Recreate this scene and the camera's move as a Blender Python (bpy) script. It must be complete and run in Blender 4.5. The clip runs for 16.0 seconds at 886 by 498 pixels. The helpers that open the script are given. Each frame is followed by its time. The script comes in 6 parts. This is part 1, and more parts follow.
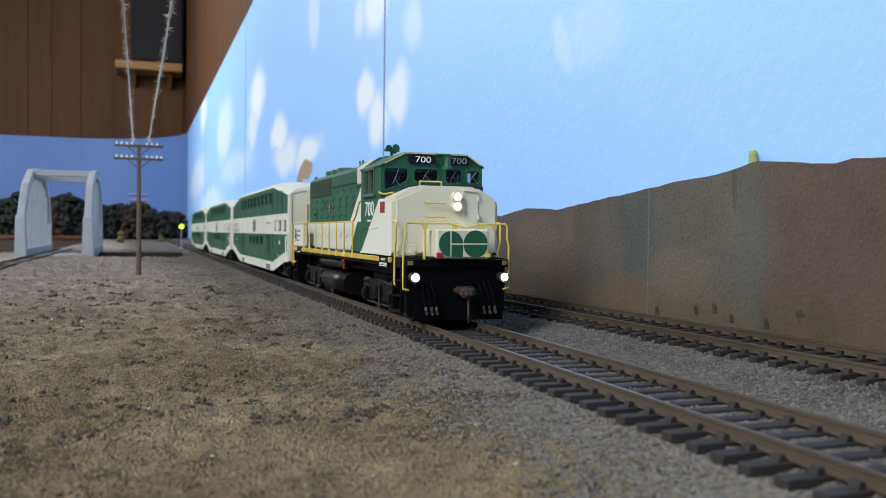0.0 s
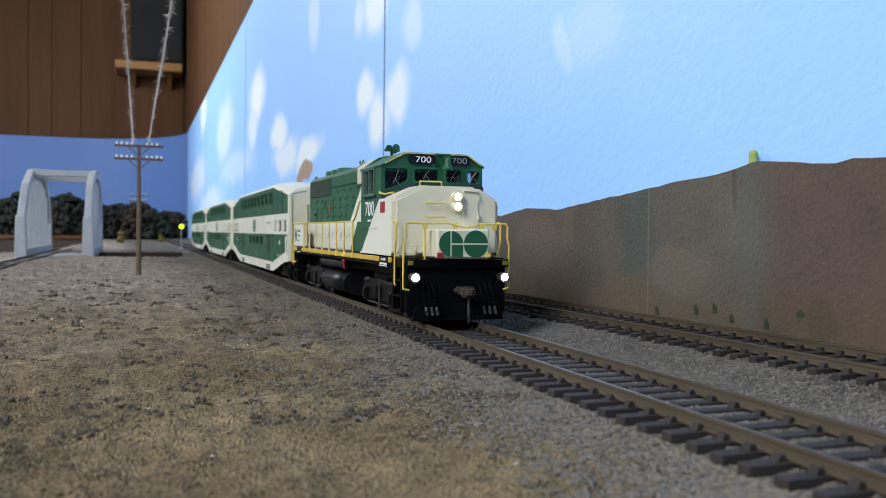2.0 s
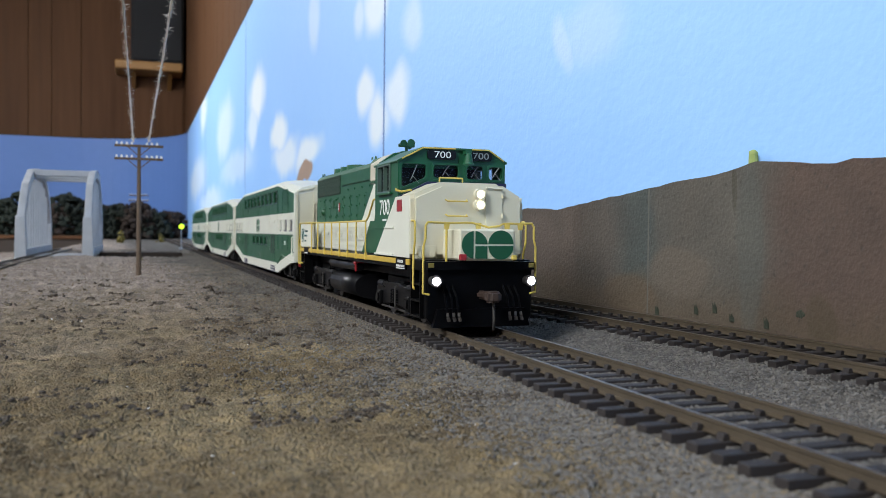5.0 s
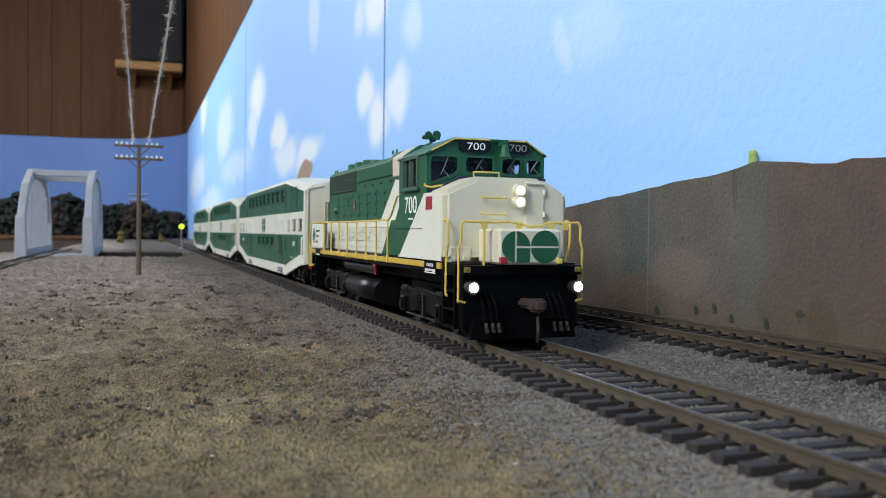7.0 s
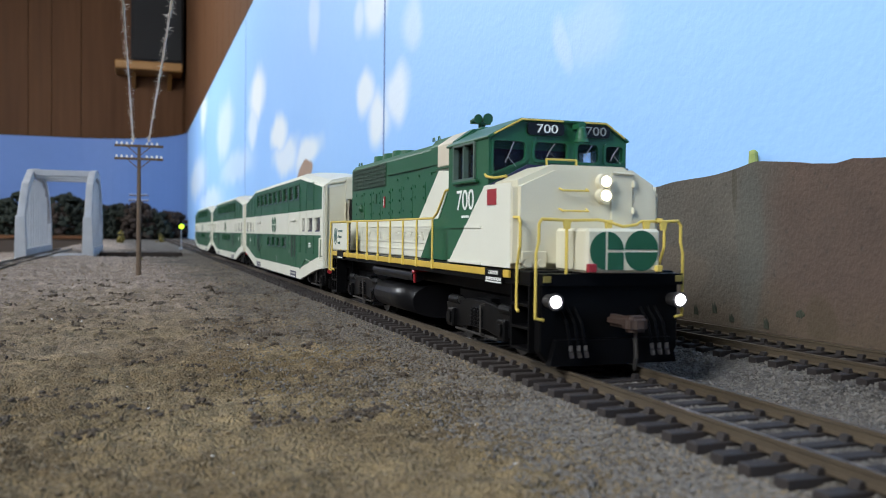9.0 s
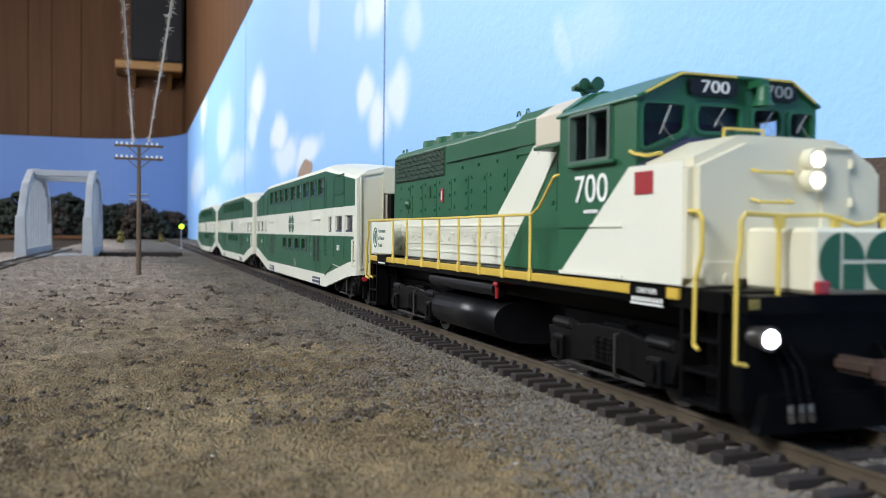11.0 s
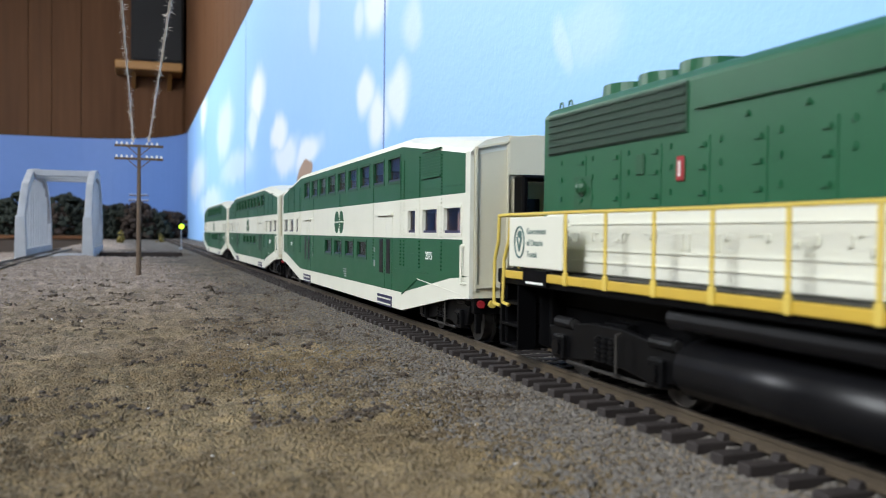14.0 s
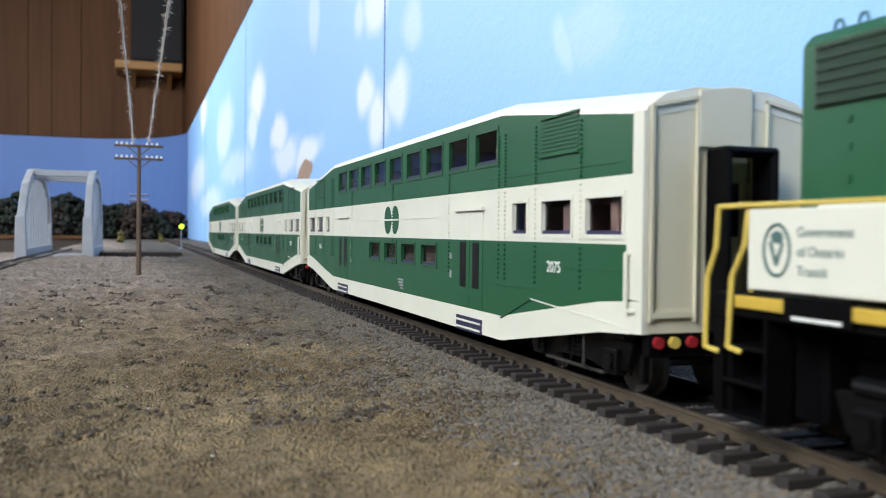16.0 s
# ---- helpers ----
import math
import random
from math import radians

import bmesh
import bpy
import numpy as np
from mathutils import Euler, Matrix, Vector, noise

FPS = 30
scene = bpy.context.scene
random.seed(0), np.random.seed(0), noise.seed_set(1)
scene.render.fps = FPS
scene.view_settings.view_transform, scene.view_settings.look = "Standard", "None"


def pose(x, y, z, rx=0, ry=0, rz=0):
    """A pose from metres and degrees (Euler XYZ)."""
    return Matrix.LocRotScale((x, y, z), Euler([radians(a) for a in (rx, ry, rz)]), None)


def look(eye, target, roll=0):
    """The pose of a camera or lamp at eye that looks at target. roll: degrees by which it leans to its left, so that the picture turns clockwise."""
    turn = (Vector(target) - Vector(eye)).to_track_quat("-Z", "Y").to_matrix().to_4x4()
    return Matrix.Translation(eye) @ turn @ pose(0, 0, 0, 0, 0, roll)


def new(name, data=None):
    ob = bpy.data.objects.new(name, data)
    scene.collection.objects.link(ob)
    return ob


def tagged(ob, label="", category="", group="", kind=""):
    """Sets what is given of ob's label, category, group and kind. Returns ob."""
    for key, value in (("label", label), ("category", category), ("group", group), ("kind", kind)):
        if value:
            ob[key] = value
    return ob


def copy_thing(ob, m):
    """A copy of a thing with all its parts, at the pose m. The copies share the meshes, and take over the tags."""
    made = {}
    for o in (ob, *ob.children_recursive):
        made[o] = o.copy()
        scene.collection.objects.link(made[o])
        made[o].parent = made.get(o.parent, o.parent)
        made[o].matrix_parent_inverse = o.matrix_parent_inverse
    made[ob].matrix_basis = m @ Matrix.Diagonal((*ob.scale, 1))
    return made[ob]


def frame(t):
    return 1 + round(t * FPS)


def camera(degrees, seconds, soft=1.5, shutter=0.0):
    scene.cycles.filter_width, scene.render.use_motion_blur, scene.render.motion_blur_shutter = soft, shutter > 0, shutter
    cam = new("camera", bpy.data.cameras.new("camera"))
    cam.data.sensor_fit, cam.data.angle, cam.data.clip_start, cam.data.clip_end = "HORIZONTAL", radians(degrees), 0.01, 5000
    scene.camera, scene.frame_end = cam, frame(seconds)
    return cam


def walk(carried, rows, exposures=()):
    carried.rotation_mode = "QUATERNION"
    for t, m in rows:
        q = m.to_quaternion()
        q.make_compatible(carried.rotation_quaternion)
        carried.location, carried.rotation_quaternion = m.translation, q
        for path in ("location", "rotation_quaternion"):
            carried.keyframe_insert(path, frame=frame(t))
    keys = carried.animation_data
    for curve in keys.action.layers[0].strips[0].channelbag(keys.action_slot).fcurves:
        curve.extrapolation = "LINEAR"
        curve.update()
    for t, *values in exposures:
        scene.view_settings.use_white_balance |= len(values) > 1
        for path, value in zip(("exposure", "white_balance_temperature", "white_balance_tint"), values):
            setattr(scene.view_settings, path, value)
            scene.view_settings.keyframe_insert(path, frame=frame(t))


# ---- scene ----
# All plan numbers are millimetres of the model railway (1:87); K turns them into metres.
# x runs across the tracks, y along them away from the camera, z up from the rail tops.
K = 0.001

# ---- camera ----
cam = camera(54.31, 16.0, soft=0.75, shutter=0.5)
EYE = Vector((-93.61, 0.0, 28.08)) * K
YAW, TILT = radians(19.414), radians(-1.049)
AIM = EYE + Vector((math.sin(YAW) * math.cos(TILT), math.cos(YAW) * math.cos(TILT), math.sin(TILT)))
walk(cam, [(0.0, look(EYE, AIM, 0.609)), (16.0, look(EYE, AIM, 0.609))],
     [(0.0, -0.2), (9.2, -0.2), (11.4, -0.01), (16.0, -0.01)])
cam.data.dof.use_dof = True
cam.data.dof.focus_distance = 0.27
cam.data.dof.aperture_fstop = 40.0

# distance from the camera's line to the locomotive's front, second by second
TRAIN = [(0.0, 249.4), (1.0, 249.4), (2.0, 249.2), (2.5, 247.2), (3.0, 243.9), (3.5, 240.7), (4.0, 237.4), (5.25, 227.2),
         (6.5, 211.0), (7.0, 201.1), (7.5, 189.4), (8.0, 178.2), (8.5, 167.2), (9.0, 156.1), (10.25, 120.2), (11.5, 74.9),
         (12.0, 55.8), (12.5, 37.2), (13.0, 17.4), (13.5, -2.7), (14.0, -22.8), (14.5, -42.4), (15.0, -61.9), (15.5, -81.2), (16.0, -100.0)]


def train_at(t):
    """Smooth run of the train between the known places."""
    ts, vs = [a for a, _ in TRAIN], [b for _, b in TRAIN]
    n = len(ts)
    slope = [(vs[i + 1] - vs[i]) / (ts[i + 1] - ts[i]) for i in range(n - 1)]
    m = [slope[0]] + [(slope[i - 1] + slope[i]) / 2 for i in range(1, n - 1)] + [slope[-1]]
    i = max(0, min(n - 2, sum(1 for a in ts if a <= t) - 1))
    h = ts[i + 1] - ts[i]
    u = (t - ts[i]) / h
    return ((2 * u ** 3 - 3 * u ** 2 + 1) * vs[i] + (u ** 3 - 2 * u ** 2 + u) * h * m[i]
            + (3 * u ** 2 - 2 * u ** 3) * vs[i + 1] + (u ** 3 - u ** 2) * h * m[i + 1])


# ---- light: unseen area lamps that stand in for the room's ceiling lights ----
world = bpy.data.worlds.new("room_air")
scene.world = world
world.use_nodes = True
world.node_tree.nodes["Background"].inputs[0].default_value = (0.75, 0.85, 1.0, 1)
world.node_tree.nodes["Background"].inputs[1].default_value = 0.035
scene.view_settings.exposure = 0.0


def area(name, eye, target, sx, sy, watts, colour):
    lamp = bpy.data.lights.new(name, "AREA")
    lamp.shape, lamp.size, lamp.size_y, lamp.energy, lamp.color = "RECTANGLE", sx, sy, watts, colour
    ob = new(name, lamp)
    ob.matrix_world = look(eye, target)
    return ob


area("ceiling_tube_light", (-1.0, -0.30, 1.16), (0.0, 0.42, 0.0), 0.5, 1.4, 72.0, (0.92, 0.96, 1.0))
# Second lamp, added to brighten the far end of the layout.
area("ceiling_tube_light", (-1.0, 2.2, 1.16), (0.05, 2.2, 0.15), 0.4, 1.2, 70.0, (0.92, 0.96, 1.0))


# ---- materials ----
def pbr(name, a, b=None, rough=0.5, metal=0.0, scale=300.0, fine=2500.0, bump=0.0, bump_scale=None, glow=0.0, spread=0.35, coat=0.0, per=0.0, spec=0.5):
    """Surface of two tones at two scales, with fine relief. a, b: base colours."""
    m = bpy.data.materials.new(name)
    m.use_nodes = True
    nt = m.node_tree
    N, L = nt.nodes, nt.links
    s = N["Principled BSDF"]
    b = b or tuple(c * 0.8 for c in a)
    tc = N.new("ShaderNodeTexCoord")
    n1, n2 = N.new("ShaderNodeTexNoise"), N.new("ShaderNodeTexNoise")
    n1.inputs["Scale"].default_value, n1.inputs["Detail"].default_value = scale, 4
    n2.inputs["Scale"].default_value, n2.inputs["Detail"].default_value = fine, 3
    L.new(tc.outputs["Object"], n1.inputs["Vector"])
    L.new(tc.outputs["Object"], n2.inputs["Vector"])
    add = N.new("ShaderNodeMath")
    add.operation = "MULTIPLY_ADD"
    L.new(n2.outputs[0], add.inputs[0])
    add.inputs[1].default_value = 0.45
    L.new(n1.outputs[0], add.inputs[2])
    src = add.outputs[0]
    if per:
        info = N.new("ShaderNodeObjectInfo")
        isl = N.new("ShaderNodeNewGeometry")
        mix = N.new("ShaderNodeMath")
        mix.operation = "ADD"
        L.new(info.outputs["Random"], mix.inputs[0])
        L.new(isl.outputs["Random Per Island"], mix.inputs[1])
        pp = N.new("ShaderNodeMath")
        pp.operation = "MULTIPLY_ADD"
        L.new(mix.outputs[0], pp.inputs[0])
        pp.inputs[1].default_value = per
        L.new(src, pp.inputs[2])
        sub = N.new("ShaderNodeMath")
        sub.operation = "SUBTRACT"
        L.new(pp.outputs[0], sub.inputs[0])
        sub.inputs[1].default_value = per * 0.8
        src = sub.outputs[0]
    ramp = N.new("ShaderNodeMapRange")
    ramp.inputs["From Min"].default_value = 0.72 - spread
    ramp.inputs["From Max"].default_value = 0.72 + spread
    L.new(src, ramp.inputs["Value"])
    mc = N.new("ShaderNodeMix")
    mc.data_type = "RGBA"
    mc.inputs["A"].default_value, mc.inputs["B"].default_value = (*a, 1), (*b, 1)
    L.new(ramp.outputs[0], mc.inputs["Factor"])
    L.new(mc.outputs["Result"], s.inputs["Base Color"])
    s.inputs["Roughness"].default_value, s.inputs["Metallic"].default_value = rough, metal
    s.inputs["Specular IOR Level"].default_value = spec
    s.inputs["Coat Weight"].default_value = coat
    rr = N.new("ShaderNodeMapRange")
    rr.inputs["To Min"].default_value, rr.inputs["To Max"].default_value = max(0.02, rough - 0.08), min(1, rough + 0.08)
    L.new(n1.outputs[0], rr.inputs["Value"])
    L.new(rr.outputs[0], s.inputs["Roughness"])
    if bump:
        nb = N.new("ShaderNodeTexNoise")
        nb.inputs["Scale"].default_value, nb.inputs["Detail"].default_value = bump_scale or fine, 4
        L.new(tc.outputs["Object"], nb.inputs["Vector"])
        bp = N.new("ShaderNodeBump")
        bp.inputs["Strength"].default_value, bp.inputs["Distance"].default_value = 1.0, bump * K
        L.new(nb.outputs[0], bp.inputs["Height"])
        L.new(bp.outputs[0], s.inputs["Normal"])
    if glow:
        s.inputs["Emission Color"].default_value, s.inputs["Emission Strength"].default_value = (*a, 1), glow
    return m


CREAM = pbr("cream_paint", (0.66, 0.625, 0.475), (0.61, 0.575, 0.43), 0.42, scale=60, bump=0.02)
WHITE = pbr("white_paint", (0.71, 0.71, 0.61), (0.65, 0.65, 0.555), 0.38, scale=60, bump=0.02)
GREEN = pbr("green_paint", (0.011, 0.080, 0.034), (0.015, 0.096, 0.042), 0.40, scale=70, bump=0.02, spec=0.4)
DARKGREEN = pbr("dark_green_paint", (0.008, 0.06, 0.024), (0.01, 0.075, 0.03), 0.45, scale=70)
GRILLE = pbr("dark_grille", (0.020, 0.055, 0.032), (0.034, 0.078, 0.050), 0.55, scale=300)
YELLOW = pbr("yellow_paint", (0.66, 0.50, 0.10), (0.58, 0.43, 0.085), 0.45, scale=200)
SILLYEL = pbr("sill_yellow", (0.56, 0.38, 0.05), (0.48, 0.32, 0.04), 0.5, scale=200)
BLACK = pbr("black_plastic", (0.0022, 0.0022, 0.0026), (0.004, 0.004, 0.0045), 0.40, scale=200, bump=0.02, spec=0.05)
TRUCKBLACK = pbr("truck_plastic", (0.0026, 0.0026, 0.003), (0.0045, 0.0045, 0.005), 0.36, scale=200, bump=0.02, spec=0.16)
GLOSSBLACK = pbr("gloss_black", (0.004, 0.004, 0.005), (0.006, 0.006, 0.007), 0.36, scale=200, spec=0.22)
STEEL = pbr("steel", (0.5, 0.5, 0.5), (0.35, 0.34, 0.33), 0.35, 1.0, scale=400)
WHEEL = pbr("wheel_steel", (0.10, 0.095, 0.09), (0.06, 0.055, 0.05), 0.45, 0.7, scale=300)
RUST = pbr("rust", (0.050, 0.026, 0.017), (0.028, 0.017, 0.013), 0.7, scale=600, bump=0.1)
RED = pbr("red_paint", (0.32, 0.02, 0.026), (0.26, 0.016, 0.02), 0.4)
INK = pbr("dark_ink", (0.05, 0.11, 0.10), (0.06, 0.13, 0.12), 0.6)
LETTER = pbr("white_lettering", (0.80, 0.81, 0.78), (0.74, 0.75, 0.72), 0.5)
NAVY = pbr("navy_gasket", (0.018, 0.018, 0.06), (0.025, 0.025, 0.07), 0.4)
SEAT = pbr("seat_brown", (0.10, 0.05, 0.04), (0.16, 0.09, 0.07), 0.7, scale=120, spread=0.2)
HEADLAMP = pbr("headlight_glow", (1.0, 0.86, 0.62), (1.0, 0.86, 0.62), 0.3, glow=14.0)
DITCHLAMP = pbr("ditch_light_glow", (1.0, 0.93, 1.0), (1.0, 0.93, 1.0), 0.3, glow=16.0)
SIGNALGLOW = pbr("signal_glow", (0.55, 1.0, 0.04), (0.55, 1.0, 0.04), 0.3, glow=2.2)
TIE = pbr("tie_brown", (0.010, 0.0075, 0.007), (0.024, 0.018, 0.0165), 0.72, scale=250, bump=0.12, per=0.25)
RAILSIDE = pbr("rail_rust", (0.100, 0.076, 0.048), (0.062, 0.046, 0.031), 0.6, 0.2, scale=150, bump=0.05)
RAILTOP = pbr("rail_head", (0.36, 0.31, 0.26), (0.22, 0.18, 0.15), 0.33, 0.9, scale=80)
CONCRETE = pbr("pale_concrete", (0.44, 0.46, 0.49), (0.34, 0.36, 0.39), 0.8, scale=60, bump=0.15)
POLEWOOD = pbr("pole_wood", (0.085, 0.055, 0.036), (0.13, 0.09, 0.06), 0.8, scale=250, bump=0.1)
PORCELAIN = pbr("insulator_white", (0.7, 0.7, 0.68), (0.6, 0.6, 0.58), 0.3)
TWINE = pbr("twine", (0.80, 0.75, 0.67), (0.66, 0.60, 0.52), 0.9, scale=800)
SPEAKER = pbr("speaker_black", (0.008, 0.008, 0.010), (0.012, 0.012, 0.014), 0.8, scale=200, bump=0.5)
SHELFWOOD = pbr("shelf_pine", (0.36, 0.19, 0.06), (0.28, 0.14, 0.045), 0.5, scale=20)
CEILING = pbr("unseen_ceiling_white", (0.7, 0.7, 0.68), (0.64, 0.64, 0.62), 0.9, scale=5)
ROOMFLOOR = pbr("unseen_room_floor", (0.12, 0.11, 0.10), (0.09, 0.085, 0.08), 0.95, scale=30)
# Dark brown for benchwork and backings, also for slabs that imitate shade.
BENCHSHADE = pbr("benchwork", (0.05, 0.035, 0.025), (0.035, 0.025, 0.02), 0.8, scale=15)
STONE = pbr("gravel", (0.060, 0.054, 0.048), (0.166, 0.150, 0.133), 0.85, scale=500, fine=3000, per=0.6, spread=0.42)
DIRTCRUMB = pbr("dirt_crumb", (0.075, 0.056, 0.032), (0.205, 0.155, 0.092), 0.9, scale=500, fine=3000, per=0.5, spread=0.42)
LEAFDARK = pbr("tree_dark_green", (0.004, 0.008, 0.005), (0.010, 0.017, 0.010), 0.8, scale=40, per=0.3)
LEAFBROWN = pbr("tree_brown", (0.014, 0.009, 0.007), (0.034, 0.021, 0.015), 0.85, scale=40, per=0.3)
CLUMPYELLOW = pbr("clump_yellow", (0.16, 0.13, 0.025), (0.11, 0.09, 0.02), 0.85, scale=200, per=0.3)


def glass_mat(name, tint, rough=0.05):
    m = bpy.data.materials.new(name)
    m.use_nodes = True
    s = m.node_tree.nodes["Principled BSDF"]
    s.inputs["Base Color"].default_value = (*tint, 1)
    s.inputs["Roughness"].default_value = rough
    s.inputs["Transmission Weight"].default_value = 1.0
    s.inputs["IOR"].default_value = 1.18
    return m


GLASS = glass_mat("clear_glass", (0.80, 0.82, 0.86))


def ground_mat():
    """Granular dirt: ochre in the middle, paler further along, grey ballast beside the tracks."""
    m = bpy.data.materials.new("layout_ground")
    m.use_nodes = True
    nt = m.node_tree
    N, L = nt.nodes, nt.links
    s = N["Principled BSDF"]
    s.inputs["Roughness"].default_value = 0.92
    s.inputs["Specular IOR Level"].default_value = 0.2
    tc = N.new("ShaderNodeTexCoord")
    sep = N.new("ShaderNodeSeparateXYZ")
    L.new(tc.outputs["Object"], sep.inputs[0])

    def tex_noise(scale, detail):
        n = N.new("ShaderNodeTexNoise")
        n.inputs["Scale"].default_value, n.inputs["Detail"].default_value = scale, detail
        L.new(tc.outputs["Object"], n.inputs["Vector"])
        return n.outputs[0]

    def calc(op, a, b, c=None):
        n = N.new("ShaderNodeMath")
        n.operation = op
        for i, v in enumerate((a, b, c)):
            if v is None:
                continue
            if isinstance(v, (int, float)):
                n.inputs[i].default_value = v
            else:
                L.new(v, n.inputs[i])
        return n.outputs[0]

    def span(v, a, b, c=0.0, d=1.0):
        n = N.new("ShaderNodeMapRange")
        for k, x in zip(("From Min", "From Max", "To Min", "To Max"), (a, b, c, d)):
            n.inputs[k].default_value = x
        L.new(v, n.inputs["Value"])
        return n.outputs[0]

    def blend(f, a, b):
        n = N.new("ShaderNodeMix")
        n.data_type = "RGBA"
        L.new(f, n.inputs["Factor"])
        for k, v in (("A", a), ("B", b)):
            if isinstance(v, tuple):
                n.inputs[k].default_value = (*v, 1)
            else:
                L.new(v, n.inputs[k])
        return n.outputs["Result"]

    dirt = blend(span(tex_noise(22, 6), 0.38, 0.62), (0.122, 0.086, 0.044), (0.224, 0.169, 0.092))
    wob = tex_noise(14, 6)
    far = span(calc("MULTIPLY_ADD", wob, 0.35, sep.outputs["Y"]), 0.38, 0.75)
    dirt = blend(far, dirt, (0.30, 0.245, 0.205))
    side = span(calc("MULTIPLY_ADD", wob, 0.09, sep.outputs["X"]), -0.16, -0.10, 0.75, 0.0)
    dirt = blend(side, dirt, (0.200, 0.172, 0.150))
    edge = calc("MULTIPLY_ADD", wob, 0.11, calc("MULTIPLY_ADD", sep.outputs["Y"], 0.05, sep.outputs["X"]))
    base = blend(span(edge, 0.005, 0.055), dirt, (0.114, 0.103, 0.091))
    grains = []
    for sc in (1900.0, 800.0):
        v = N.new("ShaderNodeTexVoronoi")
        v.inputs["Scale"].default_value = sc
        L.new(tc.outputs["Object"], v.inputs["Vector"])
        g = N.new("ShaderNodeSeparateColor")
        L.new(v.outputs["Color"], g.inputs[0])
        grains.append((g.outputs[0], v.outputs["Distance"]))
    tone = calc("MULTIPLY", span(grains[0][0], 0, 1, 0.80, 1.2), span(grains[1][0], 0, 1, 0.86, 1.14))
    tone = calc("MULTIPLY", tone, span(tex_noise(120, 8), 0.32, 0.68, 0.68, 1.26))
    comb = N.new("ShaderNodeCombineColor")
    for i in range(3):
        L.new(tone, comb.inputs[i])
    mul = N.new("ShaderNodeMix")
    mul.data_type, mul.blend_type = "RGBA", "MULTIPLY"
    mul.inputs["Factor"].default_value = 1.0
    L.new(base, mul.inputs["A"])
    L.new(comb.outputs[0], mul.inputs["B"])
    L.new(mul.outputs["Result"], s.inputs["Base Color"])
    bp = N.new("ShaderNodeBump")
    bp.inputs["Strength"].default_value, bp.inputs["Distance"].default_value = 1.0, 0.0009
    L.new(calc("SUBTRACT", tex_noise(700, 4), calc("MULTIPLY", grains[0][1], 0.7)), bp.inputs["Height"])
    L.new(bp.outputs[0], s.inputs["Normal"])
    return m


def sky_mat():
    """Blue wall paint with hand-painted soft white clouds."""
    m = pbr("painted_sky", (0.285, 0.535, 0.96), (0.32, 0.57, 0.97), 0.55, scale=6, fine=60, bump=0.25, bump_scale=250)
    nt = m.node_tree
    N, L = nt.nodes, nt.links
    s = N["Principled BSDF"]
    base = s.inputs["Base Color"].links[0].from_socket
    tc = N.new("ShaderNodeTexCoord")
    nz = N.new("ShaderNodeTexNoise")
    nz.inputs["Scale"].default_value, nz.inputs["Detail"].default_value = 9.0, 2.0
    L.new(tc.outputs["Object"], nz.inputs["Vector"])
    shift = N.new("ShaderNodeVectorMath")
    shift.operation = "MULTIPLY_ADD"
    L.new(nz.outputs["Color"], shift.inputs[0])
    shift.inputs[1].default_value = (0.09, 0.09, 0.05)
    L.new(tc.outputs["Object"], shift.inputs[2])
    last = None
    for y, z, ry, rz, w in CLOUDS:
        sub = N.new("ShaderNodeVectorMath")
        sub.operation = "SUBTRACT"
        L.new(shift.outputs[0], sub.inputs[0])
        sub.inputs[1].default_value = (0.0, y * K + 0.045, z * K + 0.025)
        mul = N.new("ShaderNodeVectorMath")
        mul.operation = "MULTIPLY"
        L.new(sub.outputs[0], mul.inputs[0])
        mul.inputs[1].default_value = (0.0, 1000 / ry, 1000 / rz)
        ln = N.new("ShaderNodeVectorMath")
        ln.operation = "LENGTH"
        L.new(mul.outputs[0], ln.inputs[0])
        mr = N.new("ShaderNodeMapRange")
        mr.interpolation_type = "SMOOTHSTEP"
        mr.inputs["From Min"].default_value, mr.inputs["From Max"].default_value = 1.2, 0.45
        mr.inputs["To Max"].default_value = w
        L.new(ln.outputs["Value"], mr.inputs["Value"])
        if last is None:
            last = mr.outputs[0]
        else:
            mx = N.new("ShaderNodeMath")
            mx.operation = "MAXIMUM"
            L.new(last, mx.inputs[0])
            L.new(mr.outputs[0], mx.inputs[1])
            last = mx.outputs[0]
    mix = N.new("ShaderNodeMix")
    mix.data_type = "RGBA"
    L.new(last, mix.inputs["Factor"])
    L.new(base, mix.inputs["A"])
    mix.inputs["B"].default_value = (0.82, 0.87, 0.90, 1)
    # small brown butte painted low on the sky
    sub = N.new("ShaderNodeVectorMath")
    sub.operation = "SUBTRACT"
    L.new(shift.outputs[0], sub.inputs[0])
    sub.inputs[1].default_value = (0.0, 0.944 + 0.045, 0.092 + 0.025)
    mul = N.new("ShaderNodeVectorMath")
    mul.operation = "MULTIPLY"
    L.new(sub.outputs[0], mul.inputs[0])
    mul.inputs[1].default_value = (0.0, 24.0, 95.0)
    ln = N.new("ShaderNodeVectorMath")
    ln.operation = "LENGTH"
    L.new(mul.outputs[0], ln.inputs[0])
    mr = N.new("ShaderNodeMapRange")
    mr.inputs["From Min"].default_value, mr.inputs["From Max"].default_value = 1.1, 0.9
    L.new(ln.outputs["Value"], mr.inputs["Value"])
    butte = N.new("ShaderNodeMix")
    butte.data_type = "RGBA"
    L.new(mr.outputs[0], butte.inputs["Factor"])
    L.new(mix.outputs["Result"], butte.inputs["A"])
    butte.inputs["B"].default_value = (0.36, 0.24, 0.17, 1)
    L.new(butte.outputs["Result"], s.inputs["Base Color"])
    return m


